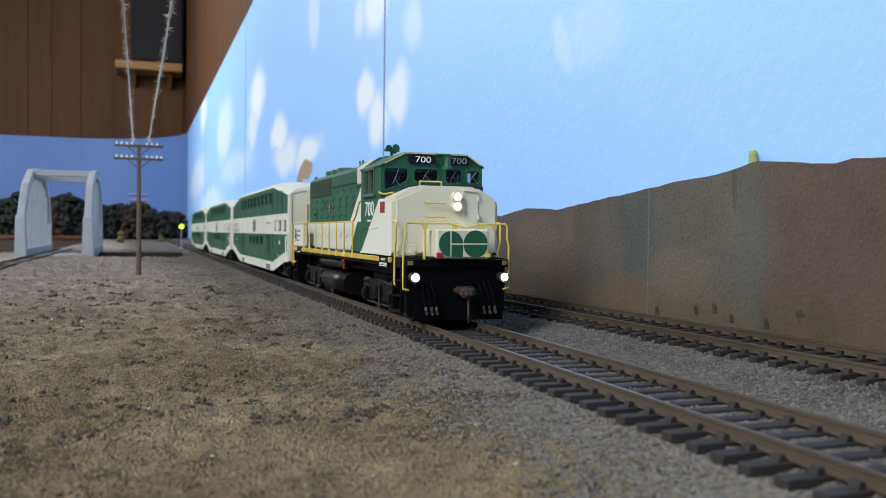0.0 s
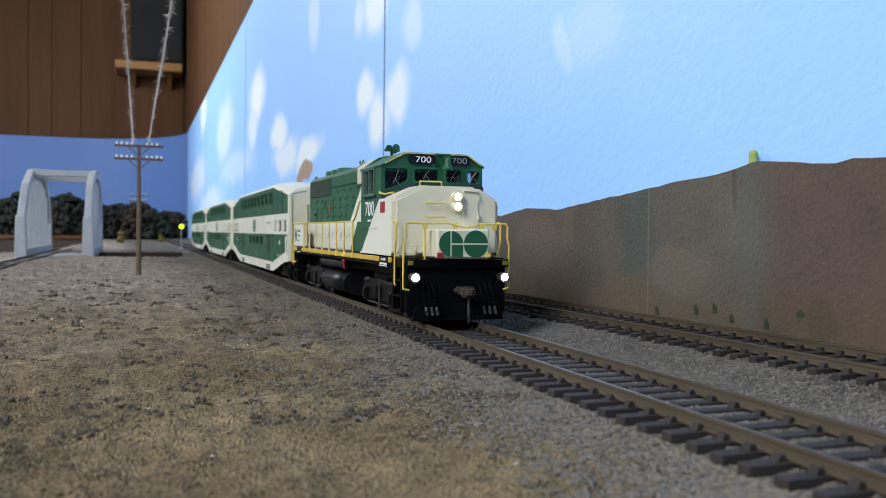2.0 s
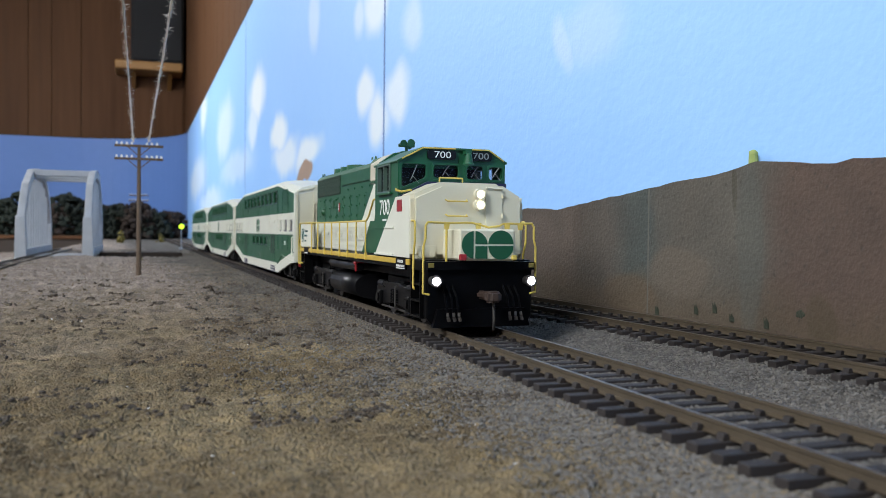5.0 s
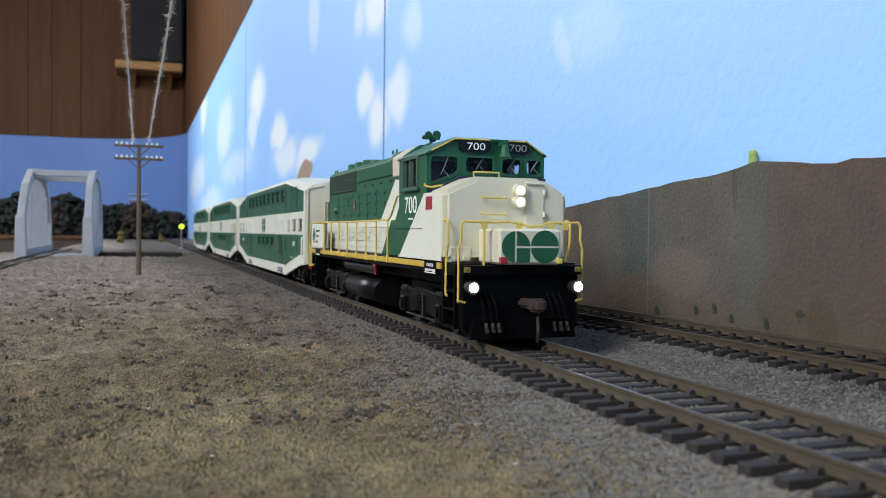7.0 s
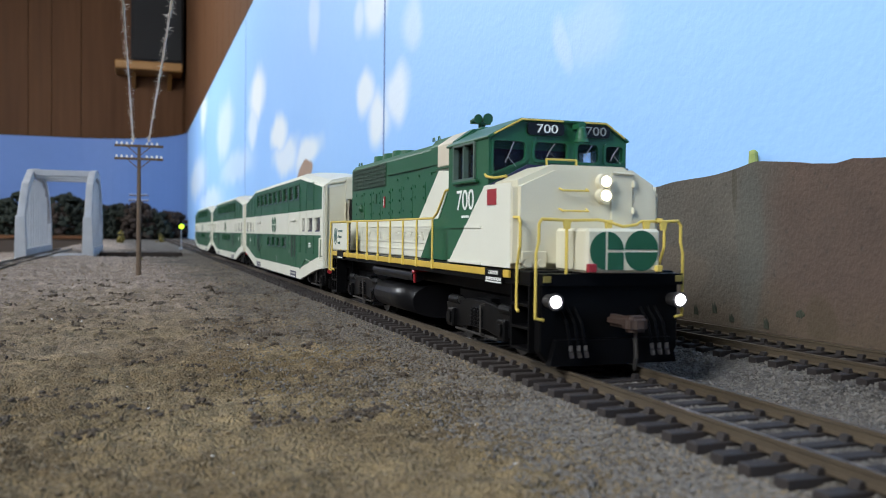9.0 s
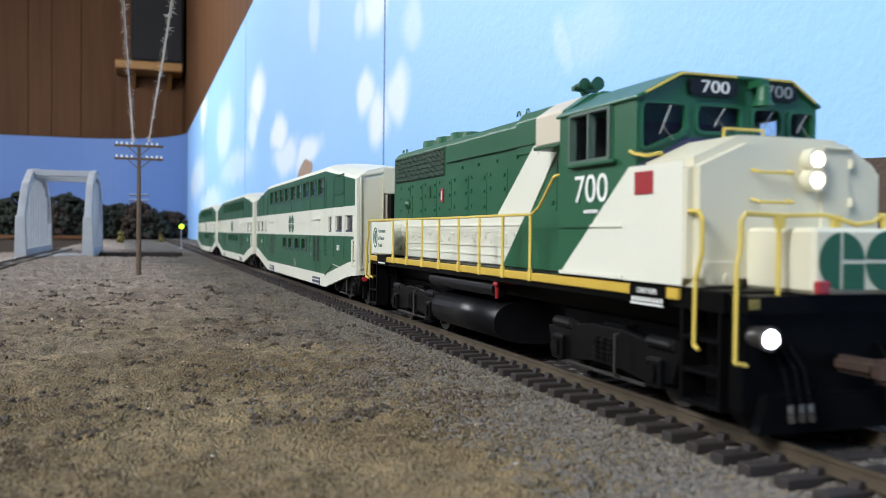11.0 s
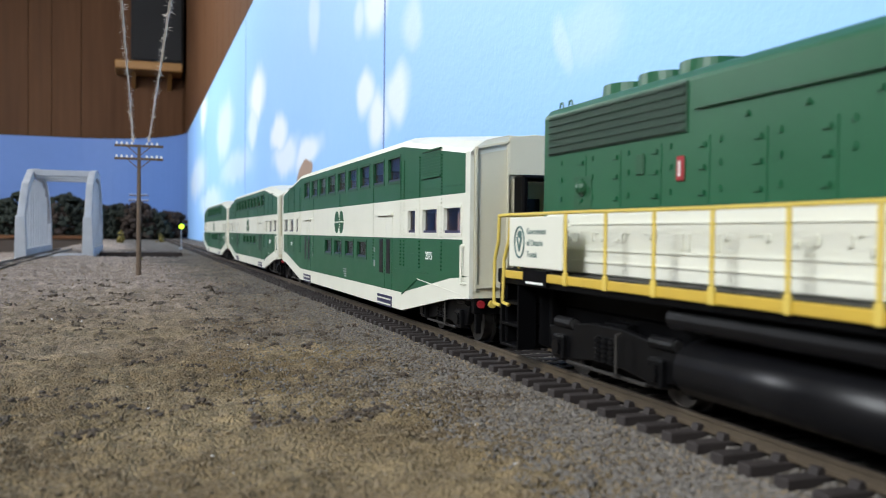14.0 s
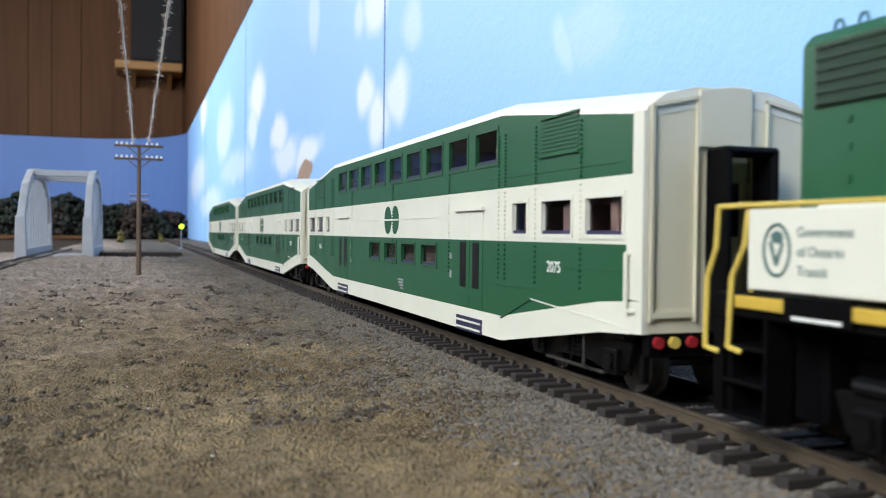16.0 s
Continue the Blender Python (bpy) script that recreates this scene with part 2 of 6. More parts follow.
# painted clouds on the long backdrop: along, height, half length, half height, strength
CLOUDS = [(298, 108, 30, 17, 0.16), (325, 109, 9, 14, 0.28), (682, 136, 36, 24, 0.85), (592, 127, 32, 22, 0.75), (641, 112, 36, 24, 0.85), (1356, 238, 105, 46, 0.95),
          (1412, 195, 70, 38, 0.7), (1136, 158, 72, 26, 0.9), (1078, 124, 110, 27, 0.75), (928, 112, 84, 18, 0.85), (649, 199, 32, 22, 0.75), (556, 169, 32, 18, 0.4),
          (899, 250, 38, 32, 0.42), (1900, 244, 200, 75, 0.55), (2544, 365, 150, 75, 0.8), (1690, 146, 330, 32, 0.4), (694, 207, 24, 18, 0.5), (2800, 190, 420, 70, 0.6), (2300, 100, 400, 40, 0.5)]
SKY = sky_mat()
# Sky paint made darker, so the end wall's dimmer light is in the colour.
SHADEDSKY = pbr("shaded_sky_end_wall", (0.115, 0.225, 0.54), (0.135, 0.25, 0.58), 0.6, scale=4, fine=40)
SEAM = pbr("seam_blue", (0.16, 0.26, 0.52), (0.13, 0.22, 0.46), 0.7, scale=20)
GROUND = ground_mat()


def hill_mat():
    """Stucco hill board, painted in fields of grey-green and red-brown, tan along the foot."""
    m = pbr("hill_stucco", (0.58, 0.58, 0.58), (1.0, 1.0, 1.0), 0.9, scale=60, fine=900, bump=0.5, bump_scale=750, spread=0.34)
    nt = m.node_tree
    N, L = nt.nodes, nt.links
    s = N["Principled BSDF"]
    mottle = s.inputs["Base Color"].links[0].from_socket
    tc = N.new("ShaderNodeTexCoord")
    sep = N.new("ShaderNodeSeparateXYZ")
    L.new(tc.outputs["Object"], sep.inputs[0])
    n = N.new("ShaderNodeTexNoise")
    n.inputs["Scale"].default_value, n.inputs["Detail"].default_value = 45.0, 5.0
    L.new(tc.outputs["Object"], n.inputs["Vector"])
    along = N.new("ShaderNodeMath")
    along.operation = "MULTIPLY_ADD"
    L.new(n.outputs[0], along.inputs[0])
    along.inputs[1].default_value = 0.022
    L.new(sep.outputs["Y"], along.inputs[2])
    mr = N.new("ShaderNodeMapRange")
    mr.inputs["From Min"].default_value, mr.inputs["From Max"].default_value = 0.111, 0.511
    L.new(along.outputs[0], mr.inputs["Value"])
    ramp = N.new("ShaderNodeValToRGB")
    L.new(mr.outputs[0], ramp.inputs[0])
    cr = ramp.color_ramp
    stops = [(0.0, (0.092, 0.058, 0.043)), (0.225, (0.100, 0.068, 0.052)), (0.262, (0.098, 0.090, 0.074)), (0.285, (0.116, 0.104, 0.084)), (0.345, (0.108, 0.093, 0.074)), (0.380, (0.100, 0.092, 0.076)),
             (0.394, (0.066, 0.076, 0.068)), (0.43, (0.072, 0.078, 0.068)), (0.47, (0.098, 0.082, 0.066)), (0.525, (0.086, 0.068, 0.052)), (0.535, (0.104, 0.078, 0.060)), (0.70, (0.094, 0.072, 0.056))]
    cr.elements[0].position, cr.elements[0].color = stops[0][0], (*stops[0][1], 1)
    cr.elements[1].position, cr.elements[1].color = stops[-1][0], (*stops[-1][1], 1)
    for p, c in stops[1:-1]:
        el = cr.elements.new(p)
        el.color = (*c, 1)
    foot = N.new("ShaderNodeMath")
    foot.operation = "MULTIPLY_ADD"
    L.new(n.outputs[0], foot.inputs[0])
    foot.inputs[1].default_value = 0.02
    L.new(sep.outputs["Z"], foot.inputs[2])
    fm = N.new("ShaderNodeMapRange")
    fm.inputs["From Min"].default_value, fm.inputs["From Max"].default_value = 0.026, 0.014
    fm.inputs["To Max"].default_value = 0.75
    L.new(foot.outputs[0], fm.inputs["Value"])
    tan = N.new("ShaderNodeMix")
    tan.data_type = "RGBA"
    L.new(fm.outputs[0], tan.inputs["Factor"])
    L.new(ramp.outputs[0], tan.inputs["A"])
    tan.inputs["B"].default_value = (0.112, 0.080, 0.050, 1)
    mul = N.new("ShaderNodeMix")
    mul.data_type, mul.blend_type = "RGBA", "MULTIPLY"
    mul.inputs["Factor"].default_value = 1.0
    L.new(tan.outputs["Result"], mul.inputs["A"])
    L.new(mottle, mul.inputs["B"])
    sp = N.new("ShaderNodeTexNoise")
    sp.inputs["Scale"].default_value, sp.inputs["Detail"].default_value = 420.0, 1.0
    L.new(tc.outputs["Object"], sp.inputs["Vector"])
    sm = N.new("ShaderNodeMapRange")
    sm.inputs["From Min"].default_value, sm.inputs["From Max"].default_value = 0.66, 0.74
    sm.inputs["To Max"].default_value = 0.55
    L.new(sp.outputs[0], sm.inputs["Value"])
    dots = N.new("ShaderNodeMix")
    dots.data_type = "RGBA"
    L.new(sm.outputs[0], dots.inputs["Factor"])
    L.new(mul.outputs["Result"], dots.inputs["A"])
    dots.inputs["B"].default_value = (0.035, 0.028, 0.024, 1)
    # painted fields and stains: along, height, half length, half height, strength, colour
    wob = N.new("ShaderNodeVectorMath")
    wob.operation = "MULTIPLY_ADD"
    L.new(n.outputs["Color"], wob.inputs[0])
    wob.inputs[1].default_value = (0.008, 0.008, 0.008)
    L.new(tc.outputs["Object"], wob.inputs[2])
    last = dots.outputs["Result"]
    for y, z, ry, rz, w, colour in ((243, 16, 17, 8, 0.75, (0.118, 0.094, 0.070)), (213.4, 43, 1.3, 8, 0.7, (0.052, 0.044, 0.030)), (312, 32, 5, 9, 0.5, (0.058, 0.040, 0.030)),
                                    (207, 24, 6, 26, 0.5, (0.082, 0.084, 0.072)), (178, 7, 6, 7, 0.55, (0.058, 0.042, 0.022)), (272, 6, 18, 9, 0.6, (0.105, 0.072, 0.042)), (350, 24, 22, 14, 0.4, (0.112, 0.082, 0.066))):
        sub = N.new("ShaderNodeVectorMath")
        sub.operation = "SUBTRACT"
        L.new(wob.outputs[0], sub.inputs[0])
        sub.inputs[1].default_value = (0.0, y * K + 0.004, z * K + 0.004)
        sc = N.new("ShaderNodeVectorMath")
        sc.operation = "MULTIPLY"
        L.new(sub.outputs[0], sc.inputs[0])
        sc.inputs[1].default_value = (0.0, 1000 / ry, 1000 / rz)
        ln = N.new("ShaderNodeVectorMath")
        ln.operation = "LENGTH"
        L.new(sc.outputs[0], ln.inputs[0])
        mk = N.new("ShaderNodeMapRange")
        mk.interpolation_type = "SMOOTHSTEP"
        mk.inputs["From Min"].default_value, mk.inputs["From Max"].default_value, mk.inputs["To Max"].default_value = 1.15, 0.75, w
        L.new(ln.outputs["Value"], mk.inputs["Value"])
        lay = N.new("ShaderNodeMix")
        lay.data_type = "RGBA"
        L.new(mk.outputs[0], lay.inputs["Factor"])
        L.new(last, lay.inputs["A"])
        lay.inputs["B"].default_value = (*colour, 1)
        last = lay.outputs["Result"]
    L.new(last, s.inputs["Base Color"])
    return m


HILL = hill_mat()


def wood_panel_mat():
    m = pbr("wood_panelling", (0.068, 0.030, 0.014), (0.124, 0.060, 0.029), 0.6, scale=9, fine=60, spread=0.3, per=0.14, spec=0.12)
    nt = m.node_tree
    tc = [n for n in nt.nodes if n.type == "TEX_COORD"][0]
    mp = nt.nodes.new("ShaderNodeMapping")
    mp.inputs["Scale"].default_value = (1, 1, 0.06)
    nt.links.new(tc.outputs["Object"], mp.inputs["Vector"])
    for n in nt.nodes:
        if n.type == "TEX_NOISE":
            nt.links.new(mp.outputs[0], n.inputs["Vector"])
    return m


PANEL = wood_panel_mat()


# ---- mesh helpers (millimetres in, metres out) ----
def part(name, bm, material, parent=None, label="", smooth=False):
    me = bpy.data.meshes.new(name)
    bmesh.ops.recalc_face_normals(bm, faces=bm.faces)
    if smooth:
        for f in bm.faces:
            f.smooth = True
    bm.to_mesh(me)
    bm.free()
    me.materials.append(material)
    ob = new(name, me)
    if parent is not None:
        ob.parent = parent
    if label:
        ob["label"] = label
    return ob


def empty(name):
    ob = new(name)
    ob.empty_display_size = 0.01
    return ob


def bevel(bm, w, n=1):
    bm.normal_update()
    es = [e for e in bm.edges if len(e.link_faces) == 2 and e.calc_face_angle(0) > 0.5]
    bmesh.ops.bevel(bm, geom=es, offset=w * K, segments=n, affect="EDGES", clamp_overlap=True)
    return bm


def box(bm, x0, x1, y0, y1, z0, z1):
    vs = [bm.verts.new((x * K, y * K, z * K)) for x in (x0, x1) for y in (y0, y1) for z in (z0, z1)]
    for q in ((0, 1, 3, 2), (4, 6, 7, 5), (0, 4, 5, 1), (2, 3, 7, 6), (0, 2, 6, 4), (1, 5, 7, 3)):
        bm.faces.new([vs[i] for i in q])
    return bm


def slab(*c, w=0.0):
    """One box as a new bmesh, with edges eased by w."""
    bm = box(bmesh.new(), *c)
    return bevel(bm, w) if w else bm


def prism(bm, pts, axis, lo, hi):
    """A polygon swept along an axis. pts: (y, z) for x, (x, z) for y, (x, y) for z."""
    def at(p, v):
        a, b = p
        return {"x": (v, a, b), "y": (a, v, b), "z": (a, b, v)}[axis]
    lower = [bm.verts.new(Vector(at(p, lo)) * K) for p in pts]
    upper = [bm.verts.new(Vector(at(p, hi)) * K) for p in pts]
    bm.faces.new(lower[::-1])
    bm.faces.new(upper)
    n = len(pts)
    for i in range(n):
        bm.faces.new((lower[i], lower[(i + 1) % n], upper[(i + 1) % n], upper[i]))
    return bm


def rod(bm, p, q, r, r2=None, n=8):
    """A round bar from p to q."""
    p, q = Vector(p) * K, Vector(q) * K
    d = q - p
    m = Matrix.Translation((p + q) / 2) @ d.to_track_quat("Z", "Y").to_matrix().to_4x4()
    bmesh.ops.create_cone(bm, cap_ends=True, segments=n, radius1=r * K, radius2=(r if r2 is None else r2) * K, depth=d.length, matrix=m)
    return bm


def wire(bm, pts, r, n=6):
    for a, b in zip(pts, pts[1:]):
        rod(bm, a, b, r, n=n)
    for p in pts[1:-1]:
        bmesh.ops.create_icosphere(bm, subdivisions=1, radius=r * K, matrix=Matrix.Translation(Vector(p) * K))
    return bm


def ball(bm, c, r, sub=1, sq=(1, 1, 1)):
    bmesh.ops.create_icosphere(bm, subdivisions=sub, radius=r * K, matrix=Matrix.Translation(Vector(c) * K) @ Matrix.Diagonal((*sq, 1)))
    return bm


def text(name, words, size, m, material, parent, label="", stretch=1.0):
    """Lettering with the built-in font, turned into a thin mesh. size: capital height."""
    cu = bpy.data.curves.new(name, "FONT")
    cu.body, cu.size, cu.extrude, cu.align_x, cu.align_y = words, size * K * 1.38, 0.05 * K, "CENTER", "CENTER"
    cu.offset = 0.0
    tmp = bpy.data.objects.new(name, cu)
    scene.collection.objects.link(tmp)
    dg = bpy.context.evaluated_depsgraph_get()
    me = bpy.data.meshes.new_from_object(tmp.evaluated_get(dg))
    bpy.data.objects.remove(tmp)
    me.transform(m @ Matrix.Diagonal((stretch, 1, 1, 1)))
    me.materials.clear()
    me.materials.append(material)
    ob = new(name, me)
    ob.parent = parent
    if label:
        ob["label"] = label
    return ob


def on_side(x, y, z):
    """Pose of flat lettering on a side that faces -x."""
    return pose(x * K, y * K, z * K, 90, 0, -90)


def on_front(x, y, z):
    """Pose of flat lettering on a face that faces -y."""
    return pose(x * K, y * K, z * K, 90, 0, 0)


def disc_pts(cy, cz, r, a0, a1, n=20, sx=1.0):
    return [(cy + sx * r * math.cos(radians(a0 + (a1 - a0) * i / n)), cz + r * math.sin(radians(a0 + (a1 - a0) * i / n))) for i in range(n + 1)]


# ---- ground ----
T1, T2_UP = -1.2, 1.5   # centre line of the first track, lift of the second
TIE_TOP = -2.2
T2_NEAR, T2_TURN = 64.5, 0.032   # the second track leans towards the first one


def second(y):
    """Centre line of the second track."""
    return T2_NEAR - T2_TURN * min(max(y, -200.0), 800.0)



def height(x, y):
    """The layout's surface."""
    d = min(abs(x - T1), abs(x - second(y)))
    z = -2.75 if d < 8 else -2.75 - 1.0 * min(1.0, (d - 8) / 5)
    if x < T1 - 14:
        u = min(1.0, (T1 - 14 - x) / 34.0)
        z -= 2.1 * (3 * u * u - 2 * u ** 3)
    mid = second(y) - 30.0
    if 14 < x - T1 < mid + 14:
        z -= 1.0 * math.sin((x - T1 - 14) / mid * math.pi)
    if x > mid:
        z += T2_UP * min(1.0, (x - mid) / 12)
    lump = noise.noise(Vector((x * 0.03, y * 0.03, 0))) * 0.9 + noise.noise(Vector((x * 0.10, y * 0.10, 3))) * 1.3 + noise.noise(Vector((x * 0.22, y * 0.22, 5))) * (0.8 + 0.6 * min(1.0, max(0.0, (y - 120) / 100)))
    fine = noise.noise(Vector((x * 0.35, y * 0.35, 7))) * 0.55 + noise.noise(Vector((x * 0.8, y * 0.8, 9))) * 0.5
    off = min(1.0, max(0.0, (abs(x - T1) - 15) / 20)) * (0.35 if x > 20 else 1.0)
    z += lump * off + fine * (0.25 + 0.75 * off)
    if x < -120:
        z += 5.0 * math.exp(-((x + 165) / 28) ** 2 - ((y - 900) / 230) ** 2)
    if x < -225 and y > 600:
        z -= 40 * min(1.0, (-225 - x) / 30)
    if 1150 < y < 1420 and x < -25:
        e = min(1.0, (y - 1150) / 25, (1420 - y) / 25) * min(1.0, (-25 - x) / 25)
        z -= 45 * e
    return z


def grid_sheet(name, xs, ys, f, material):
    verts = [(x * K, y * K, f(x, y) * K) for y in ys for x in xs]
    n = len(xs)
    faces = [(j * n + i, j * n + i + 1, (j + 1) * n + i + 1, (j + 1) * n + i) for j in range(len(ys) - 1) for i in range(n - 1)]
    me = bpy.data.meshes.new(name)
    me.from_pydata(verts, [], faces)
    me.materials.append(material)
    me.polygons.foreach_set("use_smooth", [True] * len(faces))
    return new(name, me)


ys, y = [], -160.0
while y < 3780:
    ys.append(y)
    y += 2.0 if y < 60 else max(0.9, y * 0.007)
ys.append(3780.0)
xs, x = [], 77.0
while x > -1600:
    xs.append(x)
    x -= 0.9 if x > -170 else (4.0 if x > -320 else 60.0)
xs = xs[::-1]
ground = tagged(grid_sheet("ground", xs, ys, height, GROUND), "brown dirt and grey ballast ground of a model railway layout", "ground", kind="structure")
apron = tagged(part("layout_base", slab(-1600, 76, -160, 3778, -75, -60), BENCHSHADE), "dark wooden bench under the layout ground", "benchwork", kind="structure")


def stones(name, count, seed, spots, size, material, lift):
    """Loose crumbs strewn over the ground, one mesh."""
    rng = random.Random(seed)
    ico = bmesh.new()
    bmesh.ops.create_icosphere(ico, subdivisions=1, radius=1.0)
    base = [v.co.copy() for v in ico.verts]
    tris = [[v.index for v in f.verts] for f in ico.faces]
    ico.free()
    base = np.array([tuple(v) for v in base])
    tris = np.array(tris)
    V, F = [], []
    rs = np.random.RandomState(seed)
    for i in range(count):
        x, y = spots(rng)
        r = size(rng) * (0.8 + min(y, 900) / 1800.0)
        jit = 0.65 + 0.7 * rs.rand(len(base), 1)
        sq = np.array([rng.uniform(0.7, 1.2), rng.uniform(0.7, 1.2), rng.uniform(0.55, 0.9)])
        V.append((base * jit * sq * r + np.array([x, y, height(x, y) + lift * r])) * K)
        F.append(tris + i * len(base))
    me = bpy.data.meshes.new(name)
    me.from_pydata(np.concatenate(V).tolist(), [], np.concatenate(F).tolist())
    me.materials.append(material)
    return new(name, me)


def spot_dirt(rng):
    y = 85 * (900 / 85) ** rng.random()
    w = 60 + y * 0.55
    return rng.uniform(max(-93 - w * 0.35, -330), -16), y


def spot_ballast(rng):
    y = 60 * (700 / 60) ** rng.random()
    x = rng.choice((rng.uniform(-46, -17), rng.uniform(-32, -17), rng.uniform(-75, -17) if y > 150 else rng.uniform(-40, -17), rng.uniform(15, 44), rng.uniform(18, 42)))
    return x, y


def spot_between(rng):
    y = 60 * (600 / 60) ** rng.random()
    tie = 6.4
    yy = math.floor((y + 117) / tie) * tie - 117 + 3.2 + rng.uniform(-1.6, 1.6)
    c = rng.choice((T1, T1, second(yy)))
    return c + rng.uniform(-15, 15), yy


def crumb(lo, hi):
    return lambda rng: lo + (hi - lo) * rng.random() ** 2.5


tagged(stones("dirt_crumbs", 42000, 3, spot_dirt, crumb(0.13, 0.5), DIRTCRUMB, 0.15), "loose brown dirt crumbs strewn over the ground", "dirt", kind="stuff")
tagged(stones("ballast_gravel", 46000, 5, spot_ballast, crumb(0.22, 0.52), STONE, 0.2), "fine grey ballast gravel beside the tracks", "gravel", kind="stuff")
tagged(stones("ballast_gravel", 15000, 8, spot_between, crumb(0.24, 0.5), STONE, 0.15), "fine grey ballast gravel between the ties", "gravel", kind="stuff")


CLUMP_RNG = random.Random(77)
CLUMPS = []
for _ in range(230):
    y = 150 * (620 / 150) ** CLUMP_RNG.random()
    CLUMPS.append((CLUMP_RNG.uniform(max(-93 - (50 + y * 0.5) * 0.35, -200), -20), y, CLUMP_RNG.uniform(0.5, 2.6)))


def spot_clump(rng):
    x, y, r = rng.choice(CLUMPS)
    return x + rng.gauss(0, r), y + rng.gauss(0, r)


DARKCRUMB = pbr("dark_dirt_clump", (0.030, 0.022, 0.016), (0.095, 0.072, 0.050), 0.9, scale=400, per=0.3)
tagged(stones("dark_dirt_clumps", 7000, 12, spot_clump, crumb(0.16, 0.8), DARKCRUMB, 0.3), "small dark clumps of dirt lying on the ground", "dirt", kind="stuff")

GRIT = pbr("pale_grit", (0.62, 0.60, 0.56), (0.5, 0.48, 0.45), 0.7)
tagged(stones("pale_grit", 70, 31, spot_dirt, crumb(0.15, 0.55), GRIT, 0.5), "scattered pale grit lying on the dirt", "grit", kind="stuff")


# ---- backdrop and room ----
WALL_X, END_Y, TOP = 78.0, 3790.0, 397.0
back = empty("backdrop")
tagged(back, "sky-blue painted backdrop wall with soft white clouds", "backdrop", kind="structure")
seams = [-420.0, 622.0, 1512.0, 2450.0, END_Y - 420]
for a, b in zip(seams, seams[1:]):
    part("panel", slab(WALL_X, WALL_X + 3.5, a + 1.2, b - 1.2, -60, TOP, w=0.4), SKY, back)
CR = 420.0
arc = [(WALL_X - CR + CR * math.cos(radians(a)), END_Y - CR + CR * math.sin(radians(a))) for a in range(0, 91, 5)]
arc_out = [(WALL_X - CR + (CR + 3.5) * math.cos(radians(a)), END_Y - CR + (CR + 3.5) * math.sin(radians(a))) for a in range(90, -1, -5)]
end_sheet = prism(bmesh.new(), arc + [(-1700, END_Y), (-1700, END_Y + 3.5)] + arc_out, "z", -60, TOP)
part("end_panel", end_sheet, SHADEDSKY, back, "end panel of the sky backdrop, coloured darker for shade, with rounded corner", smooth=False)
part("backing", slab(WALL_X + 4.0, WALL_X + 6.0, -420, END_Y - 430, -60, TOP - 1), SEAM, back)
for a in seams[1:-1]:
    part("seam_strip", slab(WALL_X - 0.35, WALL_X + 0.2, a - 1.3, a + 1.3, -50, TOP - 0.5), SEAM, back, "narrow darker blue joint strip")
cap = bmesh.new()
prism(cap, [(WALL_X, -420)] + arc + [(-1700, END_Y), (-1700, END_Y + 6)] + [(x + 4, y + 4) for x, y in arc_out] + [(WALL_X + 6, -420)], "z", TOP + 0.3, TOP + 4)
part("edge_strip", cap, BENCHSHADE, back, "thin dark edge strip")

wall_e = empty("wall_east")
tagged(wall_e, "brown grooved wood panelling above the backdrop", "wall", kind="structure")
wall_n = empty("wall_north")
tagged(wall_n, "brown grooved wood panelling above the backdrop", "wall", kind="structure")
rng = random.Random(11)
y = -420.0
while y < END_Y + 8:
    w = rng.choice((110, 150, 200, 85))
    part("plank", slab(WALL_X + 8, WALL_X + 18, y + 0.7, min(y + w, END_Y + 8) - 0.7, TOP - 40, 1195, w=1.2), PANEL, wall_e)
    y += w
x = -1700.0
while x < WALL_X + 8:
    w = rng.choice((110, 150, 200, 85))
    part("plank", slab(x + 0.7, min(x + w, WALL_X + 8) - 0.7, END_Y + 8, END_Y + 18, TOP - 40, 1195, w=1.2), PANEL, wall_n)
    x += w
part("backing", slab(WALL_X + 19, WALL_X + 30, -2500, END_Y + 30, -1000, 1200), BENCHSHADE, wall_e)
part("backing", slab(-3300, WALL_X + 19, END_Y + 19, END_Y + 30, -1000, 1200), BENCHSHADE, wall_n)
# Walls, floor and ceiling out of view, added to enclose the light.
tagged(part("wall_south", slab(-3300, WALL_X + 19, -2510, -2500, -1000, 1200), PANEL), "unseen plain panelled wall added to enclose the room's light", "wall", kind="structure")
tagged(part("wall_west", slab(-3310, -3300, -2500, END_Y + 19, -1000, 1200), PANEL), "unseen plain panelled wall added to enclose the room's light", "wall", kind="structure")
tagged(part("floor", slab(-3300, WALL_X + 19, -2500, END_Y + 19, -1012, -1000), ROOMFLOOR), "unseen dark floor added to enclose the room's light", "floor", kind="structure")
tagged(part("ceiling", slab(-3300, WALL_X + 30, -2500, END_Y + 30, 1200, 1212), CEILING), "unseen plain white ceiling added to enclose the room's light", "ceiling", kind="structure")

# Board added to give the unlit void beyond the bridge its darkness.
gap = empty("bench_fascia")
tagged(gap, "dark board standing in for the dark void beyond the bridge, with a brown wooden top edge", "bench front")
part("board", slab(-1500, -240, 2990, 3000, -70, -3), BENCHSHADE, gap)
part("top_edge", slab(-1500, -238, 2985, 3004, -3, 8, w=1), PANEL, gap, "brown wooden edge strip")
# Dark slab in place of the shadow on the gap's far bank.
tagged(part("retaining_wall", slab(-150, -30, 1400, 1406, -50, -6.2, w=0.6), BENCHSHADE), "dark slab standing in for the shadow on the gap's far bank", "retaining wall")

